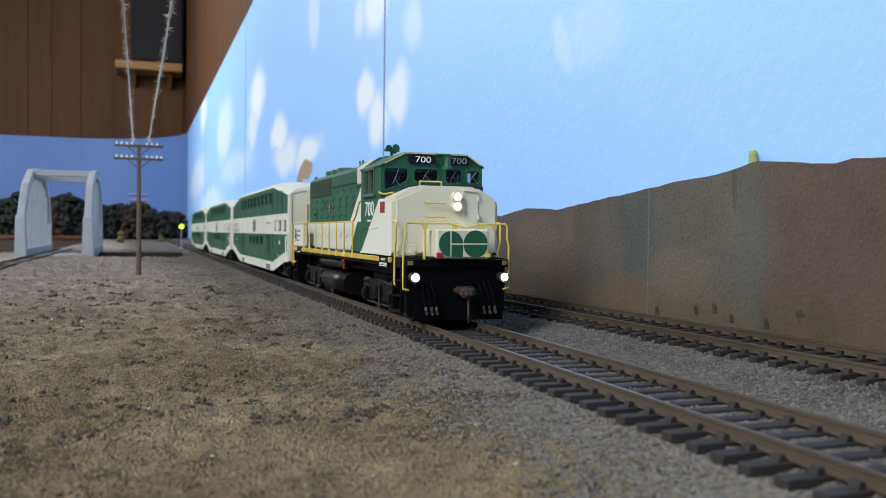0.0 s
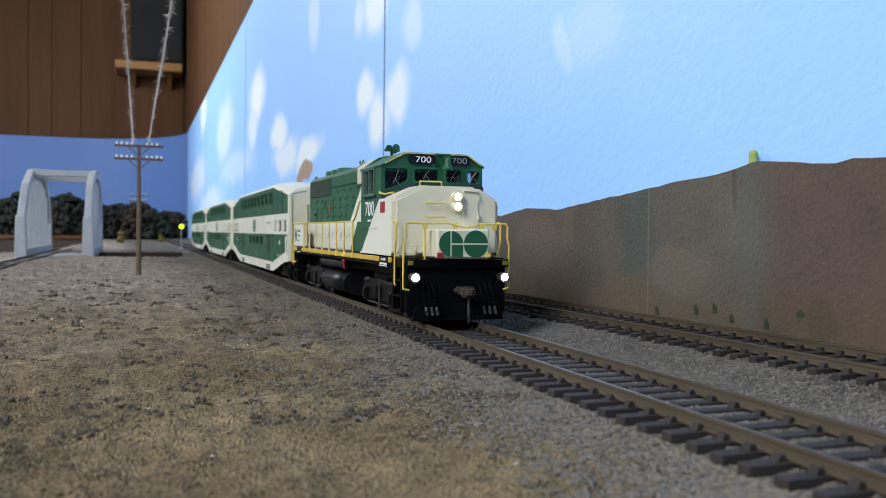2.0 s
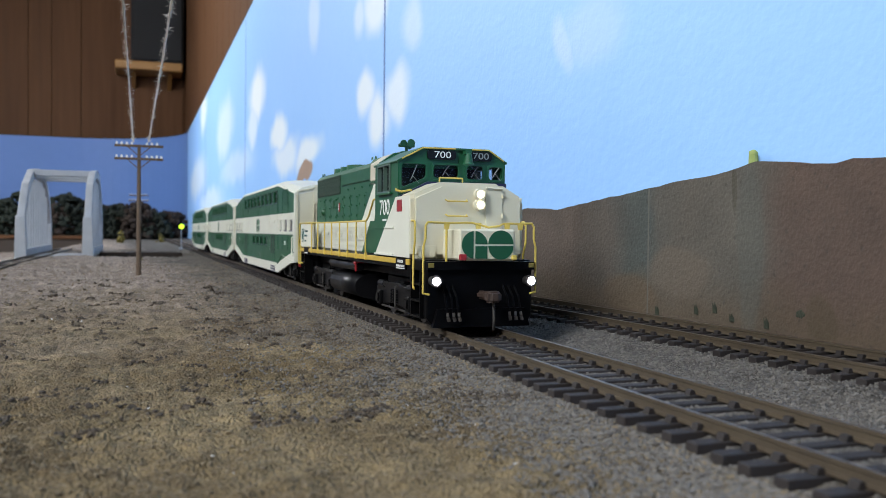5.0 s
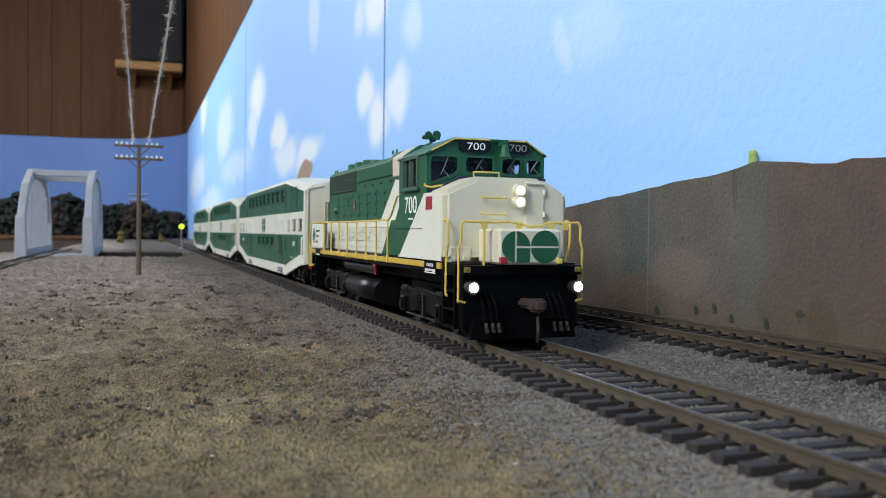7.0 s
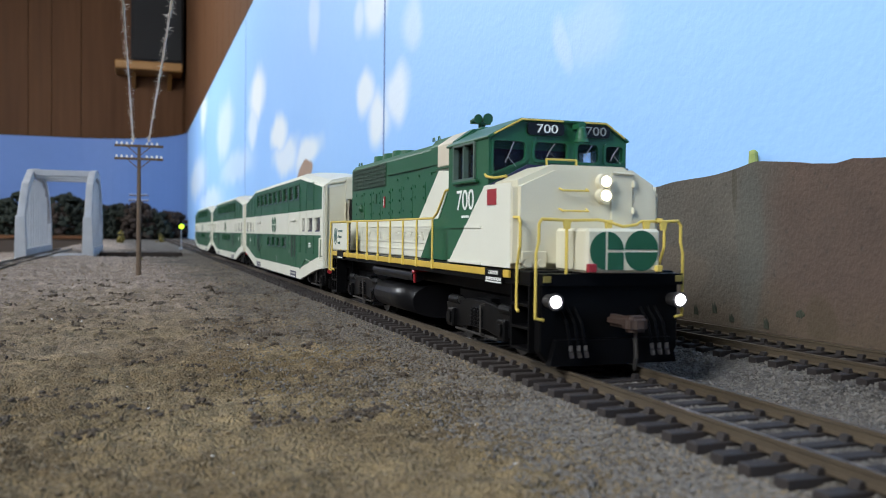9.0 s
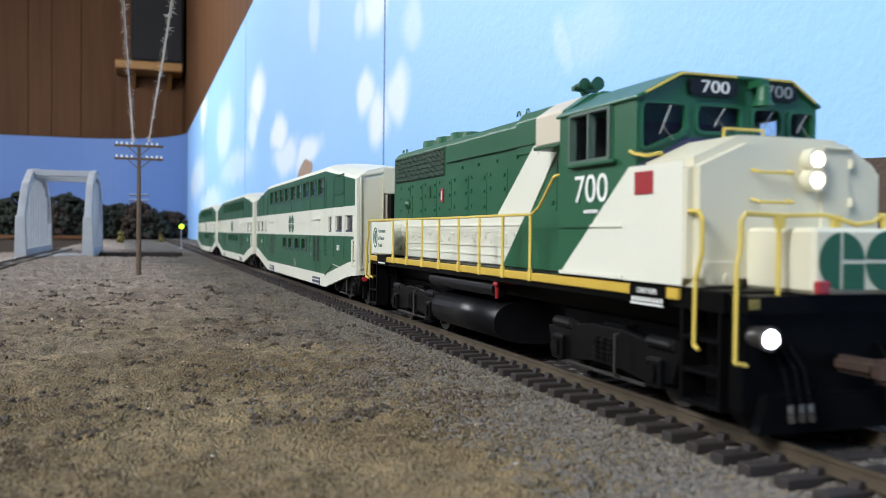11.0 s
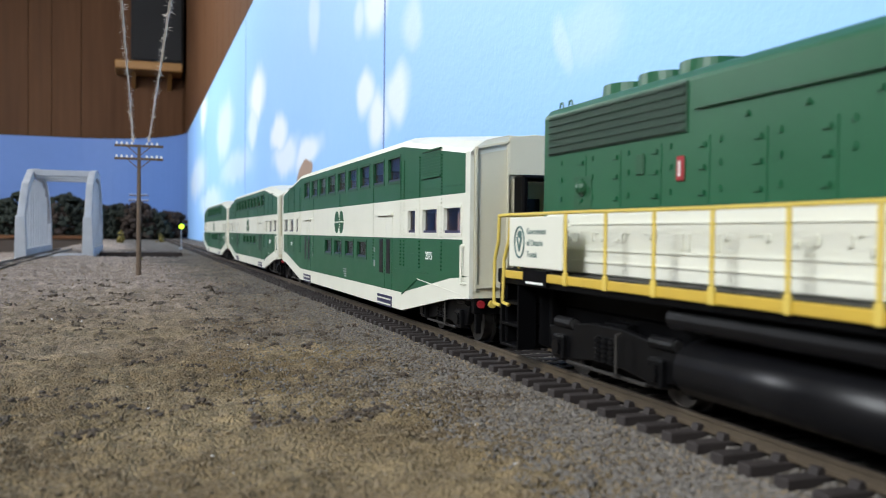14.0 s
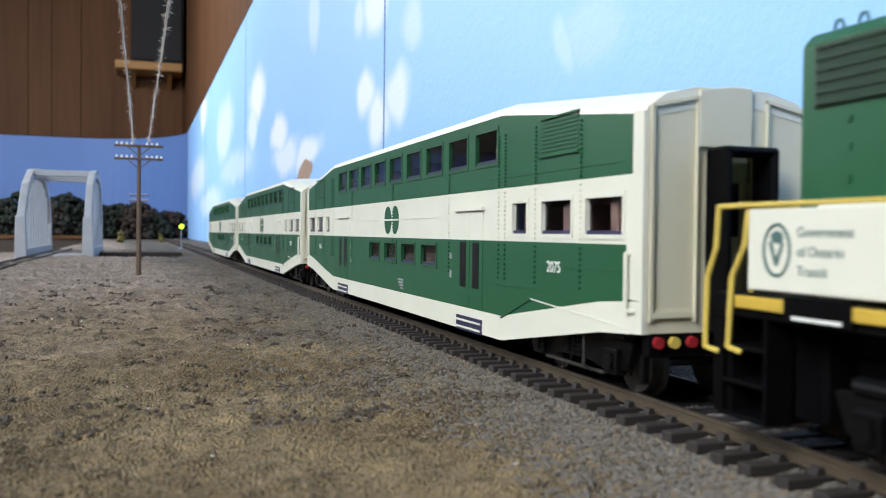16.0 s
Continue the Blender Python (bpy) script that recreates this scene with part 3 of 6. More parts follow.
# stucco hill board that stands against the backdrop beside the second track
HILLTOP = [(60, 47), (110, 49), (159, 47.2), (169, 47.8), (176, 46.8), (184, 47.5), (195, 49.1), (206, 49.6), (214, 48.2), (222, 47.0), (243, 46.0), (256, 44.8), (272, 43.3),
           (285, 42.4), (306, 40.7), (330, 38.4), (345, 39.2), (360, 39.9), (375, 38.5), (390, 36.8), (430, 38), (520, 36), (640, 37), (800, 34), (1000, 32)]


def hill_top(y):
    for (a, za), (b, zb) in zip(HILLTOP, HILLTOP[1:]):
        if a <= y <= b:
            u = (y - a) / (b - a)
            return za + (zb - za) * u + 0.35 * noise.noise(Vector((y * 0.12, 0, 0)))
    return HILLTOP[-1][1]


hill = empty("hill_board")
tagged(hill, "grey-brown stucco hill board standing against the backdrop", "hill")
for a, b in ((60, 259.6), (260.4, 1000)):
    step = 3.0
    n = int((b - a) / step)
    prof = [(a + (b - a) * i / n, hill_top(a + (b - a) * i / n)) for i in range(n + 1)]
    part("board", prism(bmesh.new(), [(a, -8), (b, -8)] + prof[::-1], "x", WALL_X - 4.2, WALL_X - 0.4), HILL, hill)
part("joint_filler", slab(WALL_X - 4.24, WALL_X - 3.0, 259.62, 260.38, -8, 44.6), pbr("pale_filler", (0.125, 0.118, 0.10), (0.10, 0.094, 0.08), 0.9, scale=200), hill, "pale plaster joint")
TUFT = pbr("painted_grass", (0.022, 0.028, 0.018), (0.035, 0.04, 0.024), 0.9, scale=300)
for ty, tz, th in ((253.6, 1.0, 3.4), (231.8, 3.2, 3.4), (222.4, 4.4, 3.4), (214.3, 2.6, 2.4), (199.2, 2.2, 3.2)):
    gm = bmesh.new()
    for j in range(5):
        rod(gm, (WALL_X - 4.3, ty + (j - 2) * 0.35, tz), (WALL_X - 4.5, ty + (j - 2) * 0.5, tz + th * (0.6 + 0.1 * ((j * 7) % 5))), 0.32, 0.08, n=5)
    part("grass_tuft", gm, TUFT, hill, "small dark painted grass tuft")


moss = bmesh.new()
for j in range(16):
    ball(moss, (WALL_X - 4.3, 186.2 + 1.5 * math.sin(j * 2.4) * (j / 16), 7.4 + 1.0 * math.cos(j * 2.4) * (j / 16)), 0.55, 1, (0.6, 1, 1))
part("moss_dab", moss, TUFT, hill, "round dark green moss dab")


# ---- tracks ----
def rail_profile(c):
    return [(c - 0.95, -2.15), (c + 0.95, -2.15), (c + 0.95, -1.95), (c + 0.22, -1.7), (c + 0.22, -0.7), (c + 0.42, -0.55), (c + 0.42, -0.03), (c - 0.42, -0.03), (c - 0.42, -0.55), (c - 0.22, -0.7), (c - 0.22, -1.7), (c - 0.95, -1.95)]


def tie_mesh(name, h):
    bm = slab(-h, h, -1.35, 1.35, -4.4, TIE_TOP, w=0.15)
    for c in (-8.75, 8.75):
        for sx in (-1.55, 1.55):
            prism(bm, [(c + sx - 0.75, TIE_TOP - 0.1), (c + sx + 0.75, TIE_TOP - 0.1), (c + sx + 0.4, TIE_TOP + 1.0), (c + sx - 0.4, TIE_TOP + 1.0)], "y", -0.8, 0.8)
    me = bpy.data.meshes.new(name)
    bmesh.ops.recalc_face_normals(bm, faces=bm.faces)
    bm.to_mesh(me)
    bm.free()
    me.materials.append(TIE)
    return me




def track(cx, up, turn, roll, half, y1, y0, label, near, far):
    tr = empty("railway_track")
    tr.location = (cx * K, 0, up * K)
    tr.rotation_euler = (0, roll, turn)
    tie_me = tie_mesh("tie", half)
    tagged(tr, label, "railway track")
    for s in (-8.75, 8.75):
        r = part("rail", prism(bmesh.new(), rail_profile(s), "y", y0, y1), RAILSIDE, tr, "rust-brown model rail")
        part("rail_head", slab(s - 0.38, s + 0.38, y0, y1, -0.03, 0.02), RAILTOP, r, "worn bright top of the rail")
    rest = bmesh.new()
    y = y0 + 3.0
    rr = random.Random(int(cx) + 40)
    while y < y1:
        if near <= y <= far:
            ob = new("tie", tie_me)
            ob.parent = tr
            ob.location = (rr.uniform(-0.4, 0.4) * K, y * K, rr.uniform(-0.12, 0.05) * K)
            ob.rotation_euler = (0, 0, rr.uniform(-0.025, 0.025))
        else:
            box(rest, -half, half, y - 1.35, y + 1.35, -4.0, TIE_TOP)
        y += 6.4
    ob = part("ties", rest, TIE, tr)
    ob["kind"] = "stuff"
    return tr


track(T1, 0.0, 0.0, 0.0, 16.0, 3300, -120, "brown model railway track with dark ties in grey ballast", 40, 900)
track(T2_NEAR, T2_UP + 0.2, T2_TURN, -0.028, 13.8, 780, -120, "second brown model railway track beside the hill board", 80, 780)


# ---- locomotive ----
PALEFRAME = pbr("pale_window_frame", (0.06, 0.10, 0.08), (0.09, 0.135, 0.11), 0.35, scale=200)
WIPER = pbr("wiper_metal", (0.30, 0.31, 0.30), (0.22, 0.23, 0.22), 0.4, scale=300)
# Grey copy of the lettering for dimmer light; small coach markings use it too.
DIMLETTER = pbr("dim_lettering", (0.26, 0.28, 0.27), (0.21, 0.23, 0.22), 0.5)
DULLYEL = pbr("dull_yellow", (0.20, 0.16, 0.03), (0.16, 0.12, 0.025), 0.55)
TAN = pbr("tan_paint", (0.58, 0.52, 0.41), (0.53, 0.47, 0.37), 0.45, scale=80)
WHEELS = []   # every wheelset with its place on its vehicle


def wheelset(parent, y, r, x=8.2):
    bm = bmesh.new()
    for s in (-1, 1):
        rod(bm, (s * (x - 1.2), 0, 0), (s * (x + 1.2), 0, 0), r, n=24)
        rod(bm, (s * (x - 1.9), 0, 0), (s * (x - 1.2), 0, 0), r + 0.7, n=24)
        for a in range(0, 360, 60):
            c, d = math.cos(radians(a)) * r * 0.55, math.sin(radians(a)) * r * 0.55
            rod(bm, (s * (x + 1.1), c, d), (s * (x + 1.5), c, d), 0.45, n=6)
    rod(bm, (-x, 0, 0), (x, 0, 0), 0.9)
    ob = part("wheelset", bm, WHEEL, parent, "dark steel wheelset")
    ob.location = (0, y * K, r * K)
    WHEELS.append((ob, y, r))
    return ob


def truck(parent, y, base, r, name="truck"):
    """Bolster with side frames, journal boxes, springs and brake gear."""
    bolster = box(bmesh.new(), -12, 12, y - 4, y + 4, 5, 12)
    t = part(name, bevel(bolster, 0.3), BLACK, parent, "black plastic truck")
    for s in (-1, 1):
        x = s * 12.2
        fr = prism(bmesh.new(), [(y - base / 2 - 6, 9.5), (y - base / 2 - 4, 4.5), (y - base / 2 + 3, 3.6), (y - 5, 4.6), (y + 5, 4.6), (y + base / 2 - 3, 3.6),
                                 (y + base / 2 + 4, 4.5), (y + base / 2 + 6, 9.5), (y + 6, 11.5), (y - 6, 11.5)], "x", min(x, x + s * 1.6), max(x, x + s * 1.6))
        part("side_frame", bevel(fr, 0.25), TRUCKBLACK, t)
        for yy in (y - base / 2, y + base / 2):
            jb = box(bmesh.new(), min(x, x + s * 2.8), max(x, x + s * 2.8), yy - 2.1, yy + 2.1, 3.4, 8.2)
            bevel(jb, 0.35)
            rod(jb, (x + s * 2.6, yy, 5.8), (x + s * 3.3, yy, 5.8), 1.5, n=12)
            for a in (45, 135, 225, 315):
                cy, cz = yy + 1.5 * math.cos(radians(a)), 5.8 + 1.7 * math.sin(radians(a))
                rod(jb, (x + s * 2.7, cy, cz), (x + s * 3.2, cy, cz), 0.3, n=6)
            part("journal_box", jb, TRUCKBLACK, t)
            cyl = rod(bmesh.new(), (x + s * 1.2, yy - 4.4, 10.6), (x + s * 1.2, yy + 2.4, 10.6), 1.2, n=12)
            bc = part("brake_cylinder", cyl, TRUCKBLACK, t)
            sp = rod(bmesh.new(), (s * 13.4, yy - 4.7, 10.6), (s * 13.4, yy - 4.4, 10.6), 1.0, n=10)
            rod(sp, (s * 13.4, yy - 4.5, 10.6), (s * 13.4, yy - 2.0, 10.6), 0.5, n=8)
            part("cylinder_end", sp, STEEL, t, "bright metal brake cylinder end")
            sh = box(bmesh.new(), min(x - s, x + s * 0.6), max(x - s, x + s * 0.6), yy - 7.4, yy - 6.2, 2.6, 7.6)
            part("brake_shoe", bevel(sh, 0.2), TRUCKBLACK, t)
        for yy in (y - 2.4, y, y + 2.4):
            spr = bmesh.new()
            for k in range(5):
                rod(spr, (x + s * 1.6, yy, 5.0 + k * 0.9), (x + s * 1.6, yy, 5.55 + k * 0.9), 1.0, n=10)
            rod(spr, (x + s * 1.6, yy, 5.0), (x + s * 1.6, yy, 9.5), 0.7, n=8)
            part("spring", spr, TRUCKBLACK, t)
        part("brake_rod", rod(bmesh.new(), (x + s * 2.0, y - base / 2 + 3, 3.2), (x + s * 2.0, y + base / 2 - 3, 3.2), 0.35, n=6), WHEEL, t)
        st = wire(bmesh.new(), [(x + s * 2.4, y - 6.5, 11.0), (x + s * 3.4, y - 6.5, 10.6), (x + s * 3.4, y - 6.5, 4.0), (x + s * 2.4, y - 6.5, 3.4)], 0.28)
        part("brake_hanger", st, WHEEL, t)
    return t


loco = empty("locomotive")
tagged(loco, "green and cream model diesel locomotive with lit headlights", "locomotive")

# frame, pilots and steps
frame_bm = slab(-17.3, 17.3, 6, 202, 17.2, 20.4, w=0.25)
box(frame_bm, -10, 10, 14, 196, 13.5, 17.4)
part("underframe", frame_bm, BLACK, loco)
for s in (-1, 1):
    part("sill", slab(min(s * 17.3, s * 18.0), max(s * 17.3, s * 18.0), 29.2, 196.5, 18.5, 20.2, w=0.15), SILLYEL, loco, "yellow frame sill")
    part("sill_end_plate", slab(min(s * 17.3, s * 18.0), max(s * 17.3, s * 18.0), 15.8, 18.8, 18.5, 20.2, w=0.12), SILLYEL, loco, "yellow frame sill")
    tg = bmesh.new()
    box(tg, min(s * 17.4, s * 18.05), max(s * 17.4, s * 18.05), 19.0, 29.0, 17.0, 20.2)
    tp = part("builder_plate", tg, BLACK, loco, "small black plate with white lines")
    ln, tg2 = bmesh.new(), bmesh.new()
    box(ln, min(s * 18.05, s * 18.12), max(s * 18.05, s * 18.12), 19.4, 28.6, 17.1, 17.4)
    for k in range(9):
        box(ln, min(s * 18.05, s * 18.12), max(s * 18.05, s * 18.12), 19.6 + k, 20.2 + k, 17.6, 18.3)
    box(tg2, min(s * 17.4, s * 18.08), max(s * 17.4, s * 18.08), 176.0, 187.0, 17.6, 20.75)
    part("builder_plate", tg2, BLACK, loco, "small black plate with white lines")
    box(ln, min(s * 18.08, s * 18.14), max(s * 18.08, s * 18.14), 177.5, 185.5, 17.9, 18.35)
    part("plate_writing", ln, LETTER, tp)
    if s < 0:
        text("plate_writing", "CAUTION", 0.9, on_side(-18.1, 24.0, 19.3), LETTER, tp, "", 1.0)
pil = prism(bmesh.new(), [(-16.4, 19.6), (-16.4, 4.0), (-14.5, 1.6), (14.5, 1.6), (16.4, 4.0), (16.4, 19.6)], "y", 3.0, 6.0)
bevel(pil, 0.3)
box(pil, -16.6, 16.6, 1.6, 6.5, 17.6, 20.0)
prism(pil, [(-15, 1.2), (15, 1.2), (13.5, 6.5), (-13.5, 6.5)], "y", 1.2, 3.4)
part("front_pilot", pil, BLACK, loco)
rp = slab(-16.4, 16.4, 199, 203, 3.5, 19.6, w=0.3)
part("rear_pilot", rp, BLACK, loco)
for yy in (7.2, 191.5):
    for s in (-1, 1):
        x0, x1 = min(s * 10, s * 17.2), max(s * 10, s * 17.2)
        for z in (3.4, 8.0, 12.8):
            part("step", slab(x0, x1, yy, yy + 8.5, z, z + 0.6, w=0.1), BLACK, loco)
        part("step_back", slab(min(s * 10, s * 10.8), max(s * 10, s * 10.8), yy, yy + 8.5, 3.4, 17.5), BLACK, loco)
        part("step_side", slab(min(s * 13.0, s * 17.2), max(s * 13.0, s * 17.2), yy + 8.2, yy + 9.0, 3.4, 17.5), BLACK, loco)
        part("step_side", slab(min(s * 13.0, s * 17.2), max(s * 13.0, s * 17.2), yy - 0.6, yy, 3.4, 17.5), BLACK, loco)
for c in (-15.6, 15.6):
    part("step_light", slab(c - 0.9, c + 0.9, 1.45, 1.9, 18.2, 19.6, w=0.15), DULLYEL, loco, "small yellow corner plate")

# coupler, hoses, ditch lights
cp = bmesh.new()
box(cp, -1.3, 1.3, -4.5, 3, 9.2, 11.6)
prism(cp, [(-2.6, -7.6), (-1.6, -8.6), (0.6, -8.8), (2.0, -8.2), (2.5, -6.6), (2.1, -4.6), (-2.2, -4.6)], "z", 8.8, 12.0)
bevel(cp, 0.7, 3)
part("coupler", cp, RUST, loco, "rusty brown knuckle coupler")
rc = bmesh.new()
box(rc, -1.4, 1.4, 202, 212, 8.8, 12.0)
bevel(rc, 0.4)
part("rear_coupler", rc, RUST, loco, "rusty brown knuckle coupler")
trip = bmesh.new()
wire(trip, [(0.6, -5.5, 9), (0.6, -6.0, 3.5), (0.9, -5.0, 1.0)], 0.45)
part("trip_pin", trip, WHEEL, loco, "thin dark uncoupling pin")
for k, c in enumerate((-12.0, -10.2, -8.6, 7.0, 8.8, 10.6)):
    hose = bmesh.new()
    wire(hose, [(c, 3.2, 13.0), (c + 0.2, 0.2, 10.0), (c + 0.5, -0.6, 6.0), (c + 0.9, -0.4, 4.6)], 0.33)
    h = part("air_hose", hose, BLACK, loco, "black rubber air hose")
    tip = bmesh.new()
    rod(tip, (c + 0.7, -0.6, 5.6), (c + 0.8, -0.6, 4.5), 0.42)
    rod(tip, (c + 0.9, -0.5, 4.2), (c + 1.3, -0.2, 3.2), 0.5)
    part("hose_tip", tip, STEEL, h, "silver hose coupling")
for c in (-14.7, 14.6):
    hs = rod(bmesh.new(), (c, 3.2, 14.5), (c, -0.6, 14.5), 1.3, 1.75, n=20)
    d = part("ditch_light", hs, WHEEL, loco, "lit ditch light in a metal can")
    part("lens", ball(bmesh.new(), (c, -0.6, 14.5), 1.25, 2, (1, 0.55, 1)), DITCHLAMP, d, "glowing white lens", smooth=True)

# nose
nose = bmesh.new()
prism(nose, [(-18.0, 20.5), (18.0, 20.5), (18.0, 38.8), (10.2, 43.3), (-8.8, 43.3), (-18.0, 39.2)], "y", 12.5, 29.0)
bevel(nose, 1.3, 4)
part("nose", nose, CREAM, loco, "cream wide nose")
bx = slab(-8.2, 9.2, -1.0, 13.0, 20.3, 29.4, w=0.6)
front_box = part("front_box", bx, CREAM, loco, "cream box before the nose")
lg = bmesh.new()
LY, ER = -1.06, 3.93
prism(lg, disc_pts(-3.5, 24.85, ER, 100, 260), "y", LY - 0.06, LY)
prism(lg, [(-3.85, 20.95), (-3.85, 28.75), (-4.18, 28.72), (-4.18, 20.98)], "y", LY - 0.06, LY)
prism(lg, [(-3.3, 25.1)] + disc_pts(-3.5, 24.85, ER, 3, 87), "y", LY - 0.06, LY)
prism(lg, [(-3.3, 24.5), (-3.3, 20.92), (0.4, 20.92), (0.4, 24.5)], "y", LY - 0.06, LY)
prism(lg, disc_pts(4.6, 25.13, ER, 0, 180), "y", LY - 0.06, LY)
prism(lg, disc_pts(4.6, 24.57, ER, 180, 360), "y", LY - 0.06, LY)
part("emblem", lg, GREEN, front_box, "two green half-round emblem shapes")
part("marker_lamp", slab(-8.2, -6.2, -2.0, -0.9, 20.4, 22.2, w=0.2), RED, front_box, "small red marker lamp")
part("marker_lamp", slab(7.8, 9.3, -2.0, -0.9, 20.5, 21.9, w=0.2), YELLOW, front_box, "small yellow marker lamp")
dr = slab(5.0, 10.6, 12.1, 12.6, 21.0, 41.6, w=0.2)
door = part("nose_door", dr, CREAM, loco, "cream nose door")
hn = bmesh.new()
for z in (26, 33.5, 39.5):
    rod(hn, (10.6, 11.9, z - 0.7), (10.6, 11.9, z + 0.7), 0.4)
rod(hn, (5.2, 11.8, 41.8), (10.6, 11.8, 41.6), 0.25)
part("hinge", hn, CREAM, door)
for z in (36.7, 39.8):
    hs = rod(bmesh.new(), (2.9, 13, z), (2.9, 10.6, z), 1.75, n=24)
    hl = part("headlight", hs, CREAM, loco, "lit round headlight")
    part("lens", ball(bmesh.new(), (2.9, 10.7, z), 1.2, 2, (1, 0.5, 1)), HEADLAMP, hl, "glowing warm white lens", smooth=True)
grab = bmesh.new()
for z in (33.2, 37.6):
    wire(grab, [(-7.6, 12.6, z + 0.5), (-7.4, 11.0, z), (-1.2, 11.0, z), (-1.0, 12.6, z + 0.5)], 0.22)
wire(grab, [(-7.0, 20, 43.0), (-7.0, 20, 45.0), (0.5, 20, 45.0), (0.5, 20, 43.0)], 0.24)
part("nose_grab_iron", grab, YELLOW, loco, "yellow wire grab irons")
sb = part("sand_filler", slab(-16.4, -10.5, 12.2, 12.6, 20.7, 24.4, w=0.15), CREAM, loco)
for c in (-15.2, -11.9):
    part("filler_cap", rod(bmesh.new(), (c, 11.7, 21.8), (c, 12.3, 21.8), 0.9, n=14), CREAM, sb)

# cab
cab = empty("cab")
cab.parent = loco
body_pts = [(-18.0, 20.6), (18.0, 20.6), (18.0, 50.4), (11.6, 54.5), (-11.6, 54.5), (-18.0, 50.4)]
rear = prism(bmesh.new(), body_pts, "y", 53.4, 54.6)
part("rear_wall", rear, GREEN, cab)
front = bmesh.new()
FY0, FY1 = 27.6, 28.8
# panes: left, right, sill height at either side, head height
panes = [(-17.2, -8.6, 41.8, 45.2, 49.9), (-6.8, 2.2, 45.2, 45.2, 49.9), (4.4, 10.5, 45.0, 45.0, 49.9), (12.0, 17.4, 45.0, 45.0, 49.7)]
xs_f = [-18.0] + [v for p in panes for v in p[:2]] + [18.0]
box(front, -18, 18, FY0, FY1, 38, 41.7)
prism(front, [(-18, 49.9), (18, 49.9), (18, 50.6), (12.0, 54.4), (-10.2, 54.4), (-18, 50.4)], "y", FY0, FY1)
for i in range(0, 10, 2):
    box(front, xs_f[i], xs_f[i + 1], FY0, FY1, 41.7, 49.9)
for a, b, za, zb, z1 in panes:
    prism(front, [(a, 41.7), (b, 41.7), (b, zb), (a, za + 0.02)], "y", FY0, FY1)
part("front_wall", front, GREEN, cab)


def rounded(pts, r, n=4):
    """Corners of a polygon rounded off."""
    out = []
    for i, p in enumerate(pts):
        p, a, b = Vector(p), Vector(pts[i - 1]), Vector(pts[(i + 1) % len(pts)])
        u, v = (a - p).normalized() * r, (b - p).normalized() * r
        for k in range(n + 1):
            f = k / n
            out.append(tuple(p + u * (1 - f) ** 2 + v * f * f))
    return out


def ring(bm, outer, inner, y0, y1):
    """A frame between two polygons of as many corners, facing y."""
    n = len(outer)
    rows = [[bm.verts.new(Vector((x, y, z)) * K) for x, z in loop] for loop, y in ((outer, y0), (inner, y0), (inner, y1), (outer, y1))]
    for k in range(4):
        p, q = rows[k], rows[(k + 1) % 4]
        for i in range(n):
            bm.faces.new((p[i], p[(i + 1) % n], q[(i + 1) % n], q[i]))
    return bm


for a, b, za, zb, z1 in panes:
    o = 0.35
    outer = rounded([(a - o, za - o), (b + o, zb - o), (b + o, z1 + o), (a - o, z1 + o)], 1.5)
    inner = rounded([(a + 0.3, za + 0.3), (b - 0.3, zb + 0.3), (b - 0.3, z1 - 0.3), (a + 0.3, z1 - 0.3)], 1.2)
    w = part("windscreen", ring(bmesh.new(), outer, inner, FY0 - 0.3, FY0 + 0.6), GREEN, cab, "green-framed cab windscreen")
    gl = part("pane", prism(bmesh.new(), [(a, za), (b, zb), (b, z1), (a, z1)], "y", FY0 + 0.5, FY0 + 0.8), GLASS, w, "dark clear pane")
    gl.visible_shadow = False
    wp = bmesh.new()
    c, zm = a + (b - a) * 0.5, (za + zb) / 2
    wire(wp, [(c + 1.0, FY0 - 0.35, z1 - 0.5), (c - 0.5, FY0 - 0.5, zm + 2.4), (c - 1.2, FY0 - 0.5, zm + 1.0)], 0.11, 5)
    wire(wp, [(c - 0.5, FY0 - 0.5, zm + 2.4), (c + 1.5, FY0 - 0.5, zm + 0.2)], 0.08, 5)
    part("wiper", wp, WIPER, w, "thin metal wiper")
dash = bmesh.new()
prism(dash, [(-18.05, 39.3), (-8.6, 44.2), (18.05, 44.2), (18.05, 42.2), (-8.2, 42.2), (-18.05, 37.9)], "y", 26.6, FY0 + 0.05)
part("windscreen_sill", dash, NAVY, cab, "dark sill under the windscreens")
side_win = (35.6, 50.2, 41.2, 49.9)
